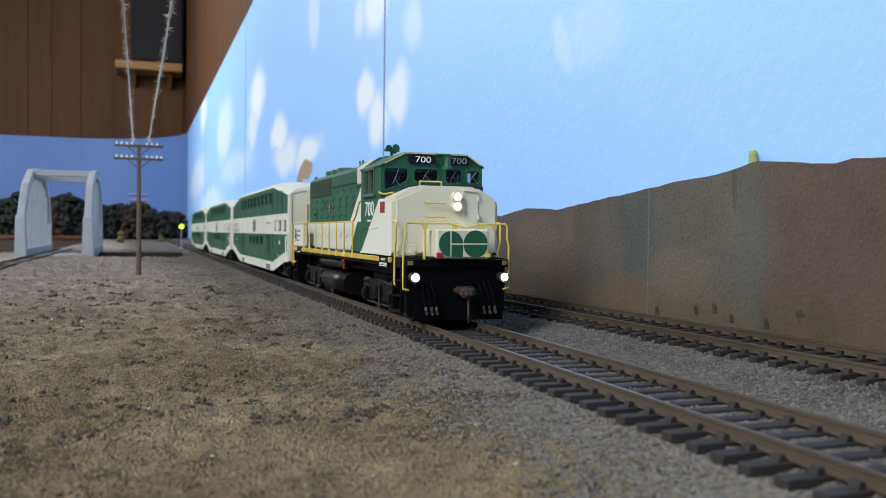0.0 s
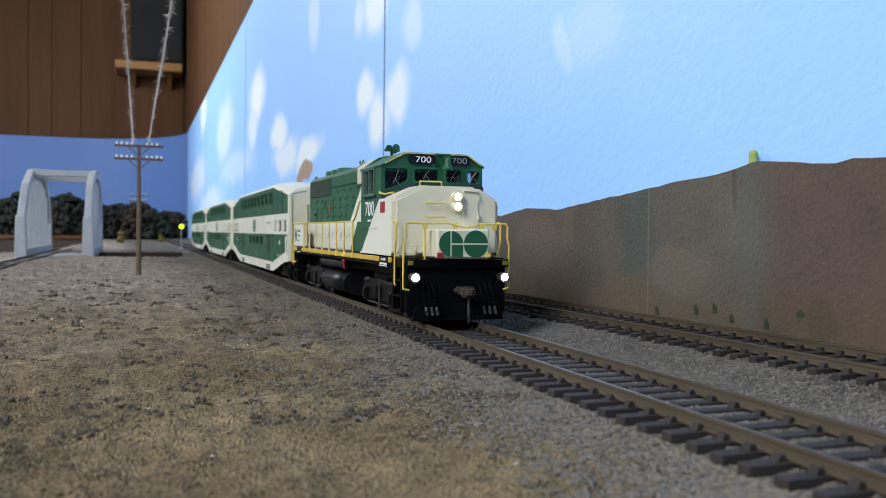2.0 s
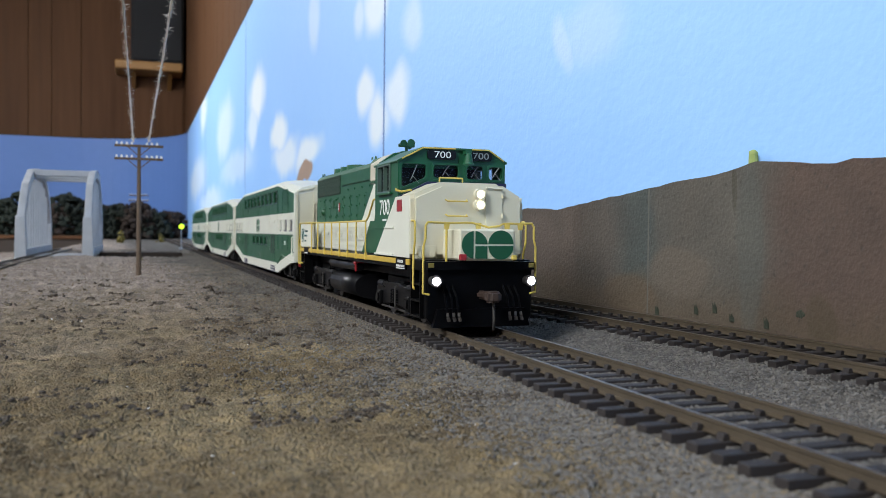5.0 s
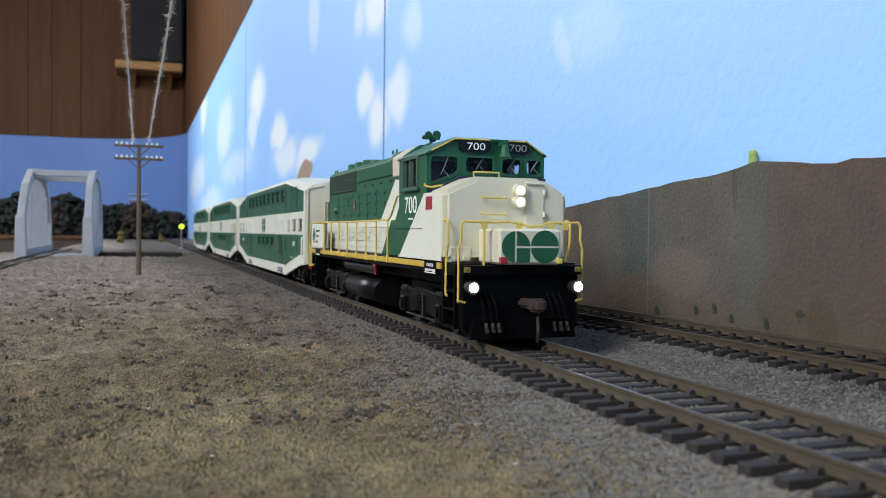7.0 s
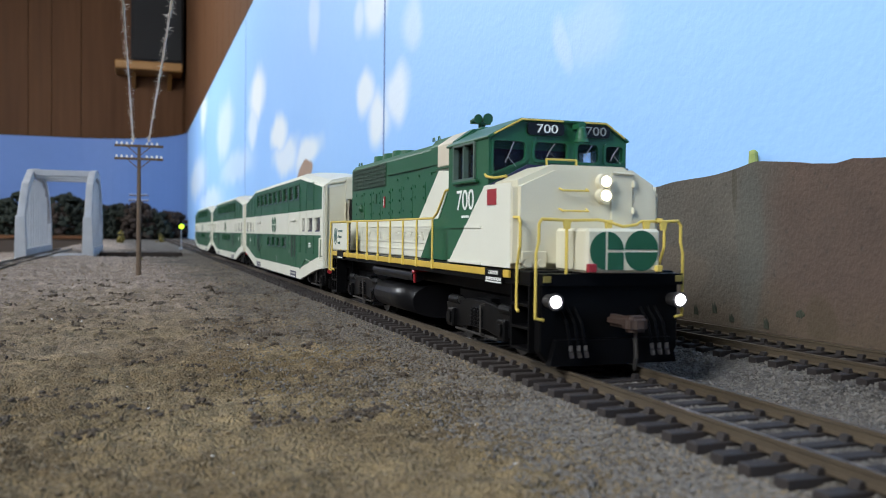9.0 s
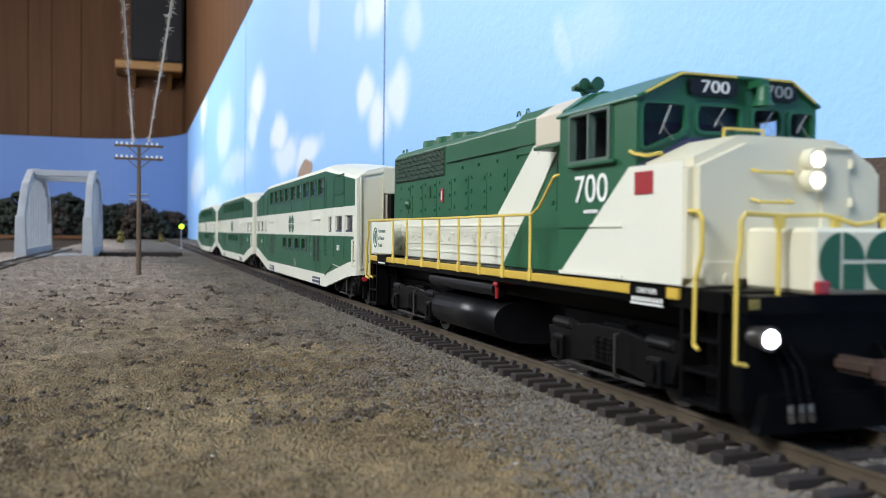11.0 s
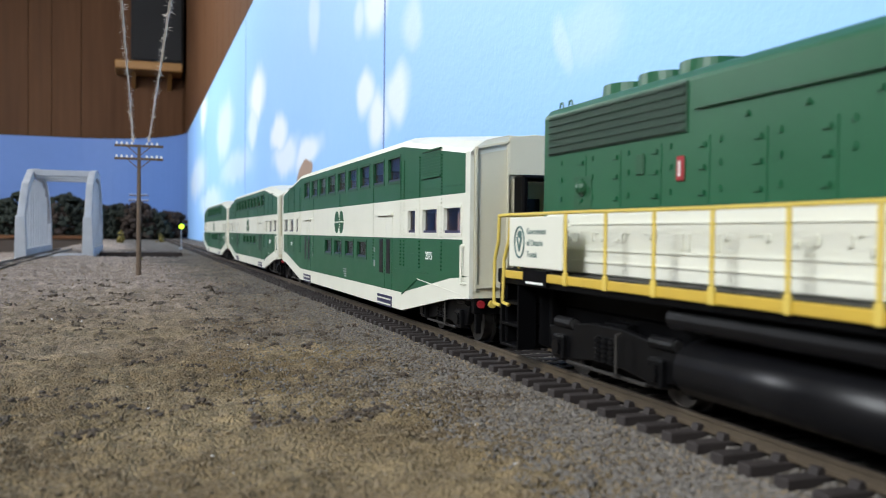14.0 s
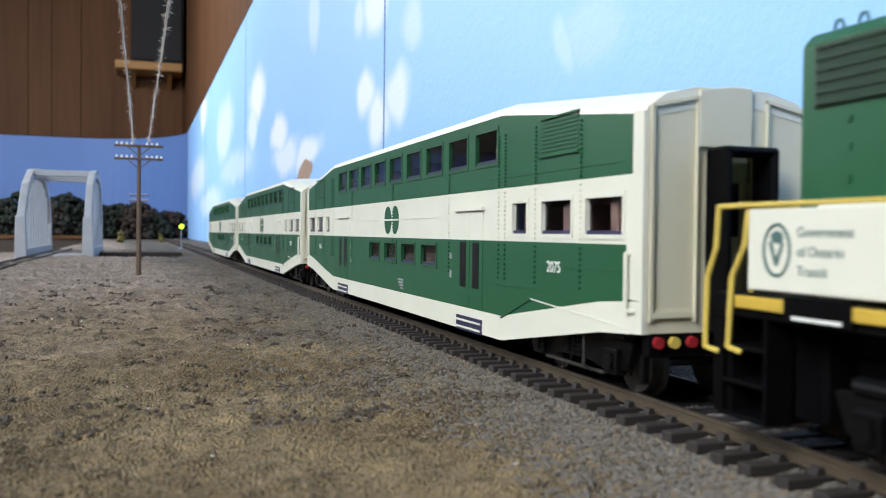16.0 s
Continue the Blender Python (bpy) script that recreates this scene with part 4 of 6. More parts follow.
for s in (-1, 1):
    sd = bmesh.new()
    x0, x1 = min(s * 16.9, s * 18.0), max(s * 16.9, s * 18.0)
    a, b, z0, z1 = side_win
    box(sd, x0, x1, 28.8, 53.4, 20.6, z0)
    box(sd, x0, x1, 28.8, 53.4, z1, 50.4)
    box(sd, x0, x1, 28.8, a, z0, z1)
    box(sd, x0, x1, b, 53.4, z0, z1)
    part("side_wall", sd, GREEN, cab)
    fr = bmesh.new()
    xo, xi = s * 18.5, s * 17.0
    lo, hi = min(xo, xi), max(xo, xi)
    for c in ((a - 0.2, a + 0.6, z0, z1), (b - 0.6, b + 0.2, z0, z1), (42.6, 43.2, z0, z1), (a, b, z0 - 0.3, z0 + 0.3), (a, b, z1 - 0.3, z1 + 0.2)):
        box(fr, lo, hi, *c)
    w = part("side_window", fr, PALEFRAME, cab, "sliding cab side window with pale frame")
    gl = part("pane", slab(min(s * 17.2, s * 17.5), max(s * 17.2, s * 17.5), a, b, z0, z1), GLASS, w, "dark clear pane")
    gl.visible_shadow = False
    ar = slab(min(s * 18.0, s * 19.0), max(s * 18.0, s * 19.0), 33.4, 49.6, 40.2, 40.9, w=0.15)
    part("arm_rest", ar, GREEN, cab)
    # cream front wedge and stripe on the cab side
    wedge2 = prism(bmesh.new(), [(14.6, 20.7), (53.8, 20.7), (29.6, 39.2), (14.6, 39.2)], "x", min(s * 18.0, s * 18.14), max(s * 18.0, s * 18.14))
    part("cream_side", wedge2, WHITE, cab, "cream painted front part of the cab side")
    hr = bmesh.new()
    box(hr, min(s * 18.1, s * 18.5), max(s * 18.1, s * 18.5), 31.0, 53.4, 20.8, 21.4)
    part("side_battery_box", hr, WHITE, cab)
    ledge = bmesh.new()
    box(ledge, min(s * 18.1, s * 18.4), max(s * 18.1, s * 18.4), 31.2, 42.0, 29.4, 29.9)
    part("side_ledge", ledge, WHITE, cab)
    part("side_ledge", slab(min(s * 18.1, s * 18.4), max(s * 18.1, s * 18.4), 42.1, 54.2, 29.4, 29.9), GREEN, cab)
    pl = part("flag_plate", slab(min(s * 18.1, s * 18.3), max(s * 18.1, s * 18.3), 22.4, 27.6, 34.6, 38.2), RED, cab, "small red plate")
text("cab_number", "700", 5.1, on_side(-18.15, 42.2, 36.0), LETTER, cab, "white number on green", 1.16)
sm = bmesh.new()
for k in range(6):
    box(sm, -18.2, -18.12, 39.6 + k * 0.85, 40.2 + k * 0.85, 31.9, 32.5)
part("small_writing", sm, LETTER, cab)
roof = prism(bmesh.new(), [(-18.6, 50.5), (-10.2, 55.0), (12.2, 55.0), (18.6, 50.9), (18.3, 50.3), (11.9, 54.3), (-9.9, 54.3), (-18.3, 49.9)], "y", 26.8, 55.5)
bevel(roof, 0.2)
part("roof", roof, GREEN, cab)
vis = bmesh.new()
for p, q in (((-17.0, 51.3), (-10.1, 54.9)), ((-11.7, 54.9), (11.7, 54.9)), ((12.1, 54.9), (17.2, 51.6))):
    if p[0] == -11.7:
        rod(vis, (-10.0, 26.75, 54.65), (0.6, 26.75, 54.65), 0.22, n=6)
        rod(vis, (6.2, 26.75, 54.65), (12.0, 26.75, 54.65), 0.22, n=6)
    else:
        rod(vis, (p[0], 26.75, p[1] - 0.25), (q[0], 26.75, q[1] - 0.25), 0.22, n=6)
part("roof_edge_line", vis, YELLOW, cab, "thin yellow roof edge line")
# The right board's dimmer light is put into greyer digits.
for c, half, lm in ((-3.9, 4.7, LETTER), (9.0, 4.0, DIMLETTER)):
    nb = prism(bmesh.new(), rounded([(c - half, 51.2), (c + half, 51.2), (c + half, 54.1), (c - half, 54.1)], 1.1), "y", 26.7, 27.7)
    b = part("number_board", nb, GLOSSBLACK, cab, "black number board with white digits, greyed on the right board for its dimmer light")
    text("board_number", "700", 2.1, on_front(c + 0.2, 26.62, 52.6), lm, b, "white digits, greyed on the right board for its dimmer light", 1.32)
bell = bmesh.new()
rod(bell, (4.2, 24.6, 49.7), (4.2, 24.6, 50.5), 1.9, 1.45, n=18)
rod(bell, (4.2, 24.6, 50.5), (4.2, 24.6, 52.4), 1.45, 1.1, n=18)
ball(bell, (4.2, 24.6, 52.4), 1.12, 2)
box(bell, 3.3, 5.1, 24.2, 27.7, 53.0, 54.2)
part("bell", bell, GREEN, cab, "green cast bell")
# Near-black base colour, puts the cab's inside shade into the surfaces.
DIM = pbr("dim_cab_interior", (0.006, 0.005, 0.006), (0.014, 0.010, 0.011), 0.8, scale=150)
part("cab_floor", slab(-16.7, 16.7, 29.2, 53.2, 22, 40.4), DIM, cab, "cab floor coloured dark for the dim interior")
part("bulkhead", slab(-16.7, 16.7, 51.4, 53.3, 40.5, 50.2), DIM, cab, "cab rear wall coloured dark for the dim interior")
for c, y in ((-9.0, 40.0), (7.0, 44.0)):
    st = slab(c - 3.0, c + 3.0, y, y + 5.0, 40.5, 42.5, w=0.5)
    prism(st, [(y + 4.0, 42.4), (y + 5.4, 42.4), (y + 6.2, 47.6), (y + 5.2, 47.8)], "x", c - 2.6, c + 2.6)
    part("crew_seat", st, DIM, cab, "crew seat coloured dark for the dim interior")
part("control_stand", slab(-3.6, 1.0, 32.0, 36.5, 40.5, 45.6, w=0.5), DIM, cab, "control stand coloured dark for the dim interior")
mr = bmesh.new()
wire(mr, [(-18.0, 29.6, 41.8), (-18.6, 27.4, 41.2), (-17.2, 26.0, 40.8), (-14.2, 26.2, 41.4), (-13.6, 26.6, 40.2)], 0.3)
part("corner_grab_iron", mr, YELLOW, cab, "yellow wire grab irons")

# long hood
hood = empty("long_hood")
hood.parent = loco
hb = bmesh.new()
prism(hb, [(-10.6, 20.5), (10.6, 20.5), (10.6, 53.2), (8.9, 55.0), (-8.9, 55.0), (-10.6, 53.2)], "y", 54.6, 193.0)
bevel(hb, 0.35)
part("hood_body", hb, GREEN, hood)
rise = prism(bmesh.new(), [(-10.9, 46), (10.9, 46), (10.9, 53.8), (8.9, 56.1), (-8.9, 56.1), (-10.9, 53.8)], "y", 54.7, 91)
bevel(rise, 0.3)
part("dynamic_brake_housing", rise, GREEN, hood)
OVER = [(-15.8, 46.1), (-15.8, 52.2), (-11.2, 55.4), (11.2, 55.4), (15.8, 52.2), (15.8, 46.1)]
part("cab_overhang", bevel(prism(bmesh.new(), OVER, "y", 58.0, 70.0), 0.25), TAN, hood, "tan box behind the cab")
part("overhang_joint", prism(bmesh.new(), OVER, "y", 54.6, 57.9), GREEN, hood)
# Ledge in dark green, which also stands for the shadow under the box.
part("overhang_ledge", slab(-16.1, 16.1, 57.0, 70.4, 45.4, 46.1, w=0.15), DARKGREEN, hood, "ledge under the tan box, coloured dark for the shadow beneath it")
for s in (-1, 1):
    low = slab(min(s * 10.5, s * 12.4), max(s * 10.5, s * 12.4), 66, 188, 20.5, 32.2, w=0.3)
    part("walkway_duct", low, WHITE, hood, "cream lower hood side")
    ln = bmesh.new()
    for z in (22.8, 25.0, 30.0):
        box(ln, min(s * 12.3, s * 12.65), max(s * 12.3, s * 12.65), 67, 176, z, z + 0.35)
    rr = random.Random(4 + s)
    for y in range(74, 176, 9):
        for k in range(3):
            box(ln, min(s * 12.3, s * 12.75), max(s * 12.3, s * 12.75), y + k * 1.7, y + k * 1.7 + 0.9, 25.8 + rr.choice((0, 1.6, 2.6)), 26.9 + rr.choice((0, 1.4)))
    part("latch_strip", ln, WHITE, hood)
    lv = bmesh.new()
    for k in range(9):
        box(lv, min(s * 12.3, s * 12.7), max(s * 12.3, s * 12.7), 177.5, 183.5, 22.6 + k, 23.1 + k)
    part("louvre", lv, WHITE, hood)
    # radiator grille of many slats
    gr = bmesh.new()
    box(gr, min(s * 10.5, s * 10.85), max(s * 10.5, s * 10.85), 140.8, 190.4, 44.8, 53.0)
    gp = part("radiator_grille", gr, GRILLE, hood, "dark slatted radiator grille")
    sl = bmesh.new()
    for k in range(22):
        big = 0.22 if k % 4 else 0.32
        z = 45.1 + k * 0.36
        box(sl, min(s * 10.8, s * (11.0 + (0 if k % 4 else 0.25))), max(s * 10.8, s * (11.0 + (0 if k % 4 else 0.25))), 141.2, 190, z, z + big * 0.6)
    part("grille_slats", sl, GRILLE, gp)
    for y in (70, 83, 96, 109, 122, 135, 148, 161, 174):
        part("hood_door", slab(min(s * 10.5, s * 10.72), max(s * 10.5, s * 10.72), y, y + 12.4, 33.0, 43.6), GREEN, hood)
    ht = bmesh.new()
    for y in (71, 84, 97, 110, 123, 136, 149, 162, 175):
        for z in (34.5, 38.5, 42.0):
            if 61 < y + 9 and y < 107 and y - 2 < 99.9 - (z - 32.3) * 1.2 and y + 10 > 87.7 - (z - 32.3) * 1.65:
                continue
            box(ht, min(s * 10.6, s * 11.05), max(s * 10.6, s * 11.05), y, y + 1.6, z, z + 0.7)
            box(ht, min(s * 10.6, s * 10.95), max(s * 10.6, s * 10.95), y + 9, y + 9.8, z + 0.4, z + 1.3)
    for y in (68, 78, 90, 102, 114, 126):
        box(ht, min(s * 10.6, s * 11.0), max(s * 10.6, s * 11.0), y, y + 0.9, 45.6, 46.3)
    part("door_hinge", ht, GREEN, hood)["kind"] = "stuff"
    gut = bmesh.new()
    box(gut, min(s * 10.5, s * 11.15), max(s * 10.5, s * 11.15), 66, 138.5, 48.1, 48.5)
    part("hood_ledge", gut, DARKGREEN, hood)
    red = slab(min(s * 10.7, s * 11.1), max(s * 10.7, s * 11.1), 141.2, 143.3, 36.9, 41.0, w=0.8)
    rp = part("fuel_cutoff_sign", red, RED, hood, "small red sign with a white bar")
    part("sign_bar", slab(min(s * 11.1, s * 11.16), max(s * 11.1, s * 11.16), 142.0, 142.5, 37.7, 40.2), LETTER, rp)
    part("sight_glass", slab(min(s * 10.7, s * 11.1), max(s * 10.7, s * 11.1), 153, 155.5, 38.6, 42.4, w=0.5), DARKGREEN, hood)
    hat = bmesh.new()
    box(hat, min(s * 10.6, s * 10.85), max(s * 10.6, s * 10.85), 171.5, 178.5, 33.2, 39.6)
    ball(hat, (s * 10.8, 175, 37.3), 1.6, 2)
    part("access_hatch", hat, DARKGREEN, hood)
    # diagonal cream stripe
    stp = prism(bmesh.new(), [(83.0, 32.3), (101.6, 32.3), (80.9, 47.6), (67.6, 47.6)], "x", min(s * 10.7, s * 11.0), max(s * 10.7, s * 11.0))
    part("diagonal_stripe", stp, WHITE, hood, "cream diagonal stripe")
    gs = prism(bmesh.new(), [(54.7, 20.6), (93.4, 20.6), (81.2, 32.25), (54.7, 32.25)], "x", min(s * 12.4, s * 12.8), max(s * 12.4, s * 12.8))
    part("green_lower_side", gs, GREEN, hood, "green lower hood side")
for k, y in enumerate((148, 161, 174)):
    fn = rod(bmesh.new(), (0, y, 54.9), (0, y, 57.9), 6.4, 6.1, n=32)
    rod(fn, (0, y, 57.9), (0, y, 58.05), 1.6, n=12)
    part("roof_fan", fn, GREEN, hood, "round green roof fan")
st = bmesh.new()
box(st, -3, 3, 100, 110, 54.8, 56.0)
bevel(st, 0.3)
part("exhaust_stack", st, GREEN, hood)
eye = bmesh.new()
for y in (88, 93):
    wire(eye, [(-8.8, y, 55.9), (-8.8, y + 0.5, 57.0), (-8.8, y + 1.4, 57.0), (-8.8, y + 1.8, 55.9)], 0.2, 5)
for y in (183.5, 187.5):
    wire(eye, [(-8.8, y, 55.0), (-8.8, y + 0.4, 56.0), (-8.8, y + 1.2, 56.0), (-8.8, y + 1.6, 55.0)], 0.2, 5)
wire(eye, [(-7.5, 190, 41), (-7.5, 191.2, 40.8), (-7.5, 191.4, 42.2), (-7.5, 190.2, 42.6)], 0.25, 5)
part("lift_ring", eye, GREEN, hood)
horn = bmesh.new()
HY, HZ, HX = 78.0, 60.8, 0.0
rod(horn, (HX, HY, 55.8), (HX, HY, HZ), 0.6)
box(horn, HX - 3.0, HX + 3.0, HY - 0.7, HY + 0.7, HZ - 0.9, HZ + 0.1)
for c, a, ln, r in ((HX - 2.4, -1, 4.5, 1.3), (HX, -1, 6.0, 1.5), (HX + 2.4, 1, 4.5, 1.3)):
    rod(horn, (c, HY, HZ), (c, HY + a * ln * 0.5, HZ), 0.5, 0.65, n=10)
    rod(horn, (c, HY + a * ln * 0.5, HZ), (c, HY + a * ln, HZ), 0.65, r, n=14)
part("air_horn", horn, DARKGREEN, hood, "three-chime green air horn")

# fuel tank
tk = prism(bmesh.new(), [(16.0 * math.copysign(abs(math.cos(a)) ** 0.55, math.cos(a)), 7.4 + 5.2 * math.copysign(abs(math.sin(a)) ** 0.8, math.sin(a))) for a in [radians(7.5 + 15 * i) for i in range(24)]], "y", 90.5, 136)
ftank = part("fuel_tank", tk, GLOSSBLACK, loco, "glossy black fuel tank")
for f in ftank.data.polygons:
    f.use_smooth = abs(f.normal.y) < 0.5
for s in (-1, 1):
    part("air_reservoir", rod(bmesh.new(), (s * 14.2, 92, 15.2), (s * 14.2, 138, 15.2), 1.9, n=16), GLOSSBLACK, loco)
fl = bmesh.new()
ball(fl, (-16.6, 87.9, 16.6), 0.8, 2)
rod(fl, (-16.4, 87.9, 16.0), (-16.2, 88.4, 13.4), 0.5, 0.45, n=12)
box(fl, -16.4, -12.0, 87.6, 88.4, 16.4, 17.4)
part("fuel_filler", fl, RED, loco, "red fuel filler cap")
truck(loco, 44, 34, 5.6)
truck(loco, 160, 34, 5.6)
# Black blocks added to keep the underbody as dark as in shade.
for yy in (44, 160):
    part("gear_housing", slab(-9.6, 9.6, yy - 24, yy + 24, 2.2, 13.4, w=0.5), BLACK, loco)
part("gear_housing", slab(-12, 12, 186, 199.5, 4.0, 17.4, w=0.5), BLACK, loco)
part("gear_housing", slab(-12, 12, 3.2, 18, 4.0, 17.4, w=0.5), BLACK, loco)
for y in (27, 61, 143, 177):
    wheelset(loco, y, 5.6)

# handrails: each stanchion and the rails
for s in (-1, 1):
    x = s * 18.1
    for y in (168, 153.3, 138.5, 124, 109, 95, 81.2, 67):
        bm = bmesh.new()
        box(bm, x - 0.22, x + 0.22, y - 0.42, y + 0.42, 18.4, 32.0)
        box(bm, x - 0.35, x + 0.35, y - 0.6, y + 0.6, 18.4, 20.9)
        bevel(bm, 0.12)
        part("stanchion", bm, YELLOW, loco, "yellow handrail post")
    hr = bmesh.new()
    wire(hr, [(x, 194, 32.2), (x, 168, 32.2), (x, 124, 32.0), (x, 66.5, 32.1), (x, 63.0, 33.6), (x, 56.5, 39.2), (x + s * -0.8, 55.0, 39.6)], 0.32)
    part("side_handrail", hr, YELLOW, loco, "yellow wire handrail")
    sh = bmesh.new()
    wire(sh, [(x * 0.985, 194, 32.2), (x * 0.985, 200.2, 32.1), (x * 0.985, 200.6, 26.4), (x * 0.985, 202.5, 22.4), (x * 0.985, 202.8, 12.5), (x * 0.95, 200.6, 12.0)], 0.4)
    wire(sh, [(x * 0.985, 194.0, 31.6), (x * 0.985, 194.6, 27), (x * 0.985, 197.2, 22.6), (x * 0.985, 197.8, 13.0), (x * 0.95, 195.8, 12.5)], 0.4)
    part("rear_step_rail", sh, YELLOW, loco, "yellow wire step rail")
    fs = bmesh.new()
    wire(fs, [(s * 17.6, 15.6, 31.8), (s * 17.6, 11.4, 31.6), (s * 17.7, 10.4, 30.5), (s * 17.7, 10.4, 25.5), (s * 17.6, 12.0, 21.6), (s * 17.6, 12.1, 12.2), (s * 17.6, 11.0, 11.7)], 0.33)
    part("front_step_rail", fs, YELLOW, loco, "yellow wire step rail")
    f2 = bmesh.new()
    wire(f2, [(s * 10.5, 3.0, 31.0), (s * 16.2, 3.0, 31.2), (s * 16.9, 3.0, 30.2), (s * 16.9, 3.0, 26.5), (s * 17.5, 3.0, 24.2), (s * 17.5, 3.0, 10.9), (s * 15.6, 3.0, 10.5)], 0.33)
    part("front_corner_rail", f2, YELLOW, loco, "yellow wire corner rail")
    bd = part("notice_board", slab(min(s * 17.7, s * 18.5), max(s * 17.7, s * 18.5), 168.6, 193.2, 21.2, 31.6, w=0.15), WHITE, loco, "white board with dark lettering")
    if s < 0:
        rg = bmesh.new()
        for i in range(28):
            a, b = radians(i * 360 / 28), radians((i + 1) * 360 / 28)
            pa, pb = [(-18.52, 187.8 + 2.3 * math.cos(v), 26.4 + 3.2 * math.sin(v)) for v in (a, b)]
            rod(rg, pa, pb, 0.22, n=5)
        ball(rg, (-18.5, 187.8, 28.0), 1.2, 2, (0.08, 1, 0.7))
        wire(rg, [(-18.55, 188.9, 27.4), (-18.55, 187.8, 24.6), (-18.55, 186.7, 27.4)], 0.25, 5)
        part("board_emblem", rg, INK, bd, "dark round board emblem")
        for k, wd in enumerate(("Government", "of Ontario", "Transit")):
            ob = text("board_writing", wd, 1.3, on_side(-18.52, 0, 0), INK, bd, "", 0.95)
            wmin = max((v.co.y for v in ob.data.vertices))
            ob.data.transform(Matrix.Translation((0, 184.2 * K - wmin, (28.6 - 2.35 * k) * K)))
mid = bmesh.new()
wire(mid, [(-10.5, 3.0, 31.0), (-3, 3.0, 31.2), (-1.2, 2.6, 30.8), (2.0, 2.0, 29.9), (5.5, 2.4, 30.3), (7.0, 3.0, 31.0), (10.5, 3.0, 31.1)], 0.32)
for c in (-10.6, -0.9, 8.2, 12.4):
    prism(mid, [(c - 0.9, 31.2), (c + 0.9, 31.2), (c + 0.6, 29.2), (c - 0.6, 29.2)], "y", 2.6, 3.2)
rod(mid, (-10.6, 3.0, 20.0), (-10.6, 3.0, 31.0), 0.35)
part("front_rail_bar", mid, YELLOW, loco, "yellow front railing bar")
rb = bmesh.new()
wire(rb, [(-18, 193.5, 32.2), (-14, 198, 32.2), (14, 198, 32.2), (18, 193.5, 32.2)], 0.38)
for c in (-14, -8, 8, 14):
    rod(rb, (c, 198, 20.3), (c, 198, 32.2), 0.35)
part("rear_rail_bar", rb, YELLOW, loco, "yellow rear railing bar")


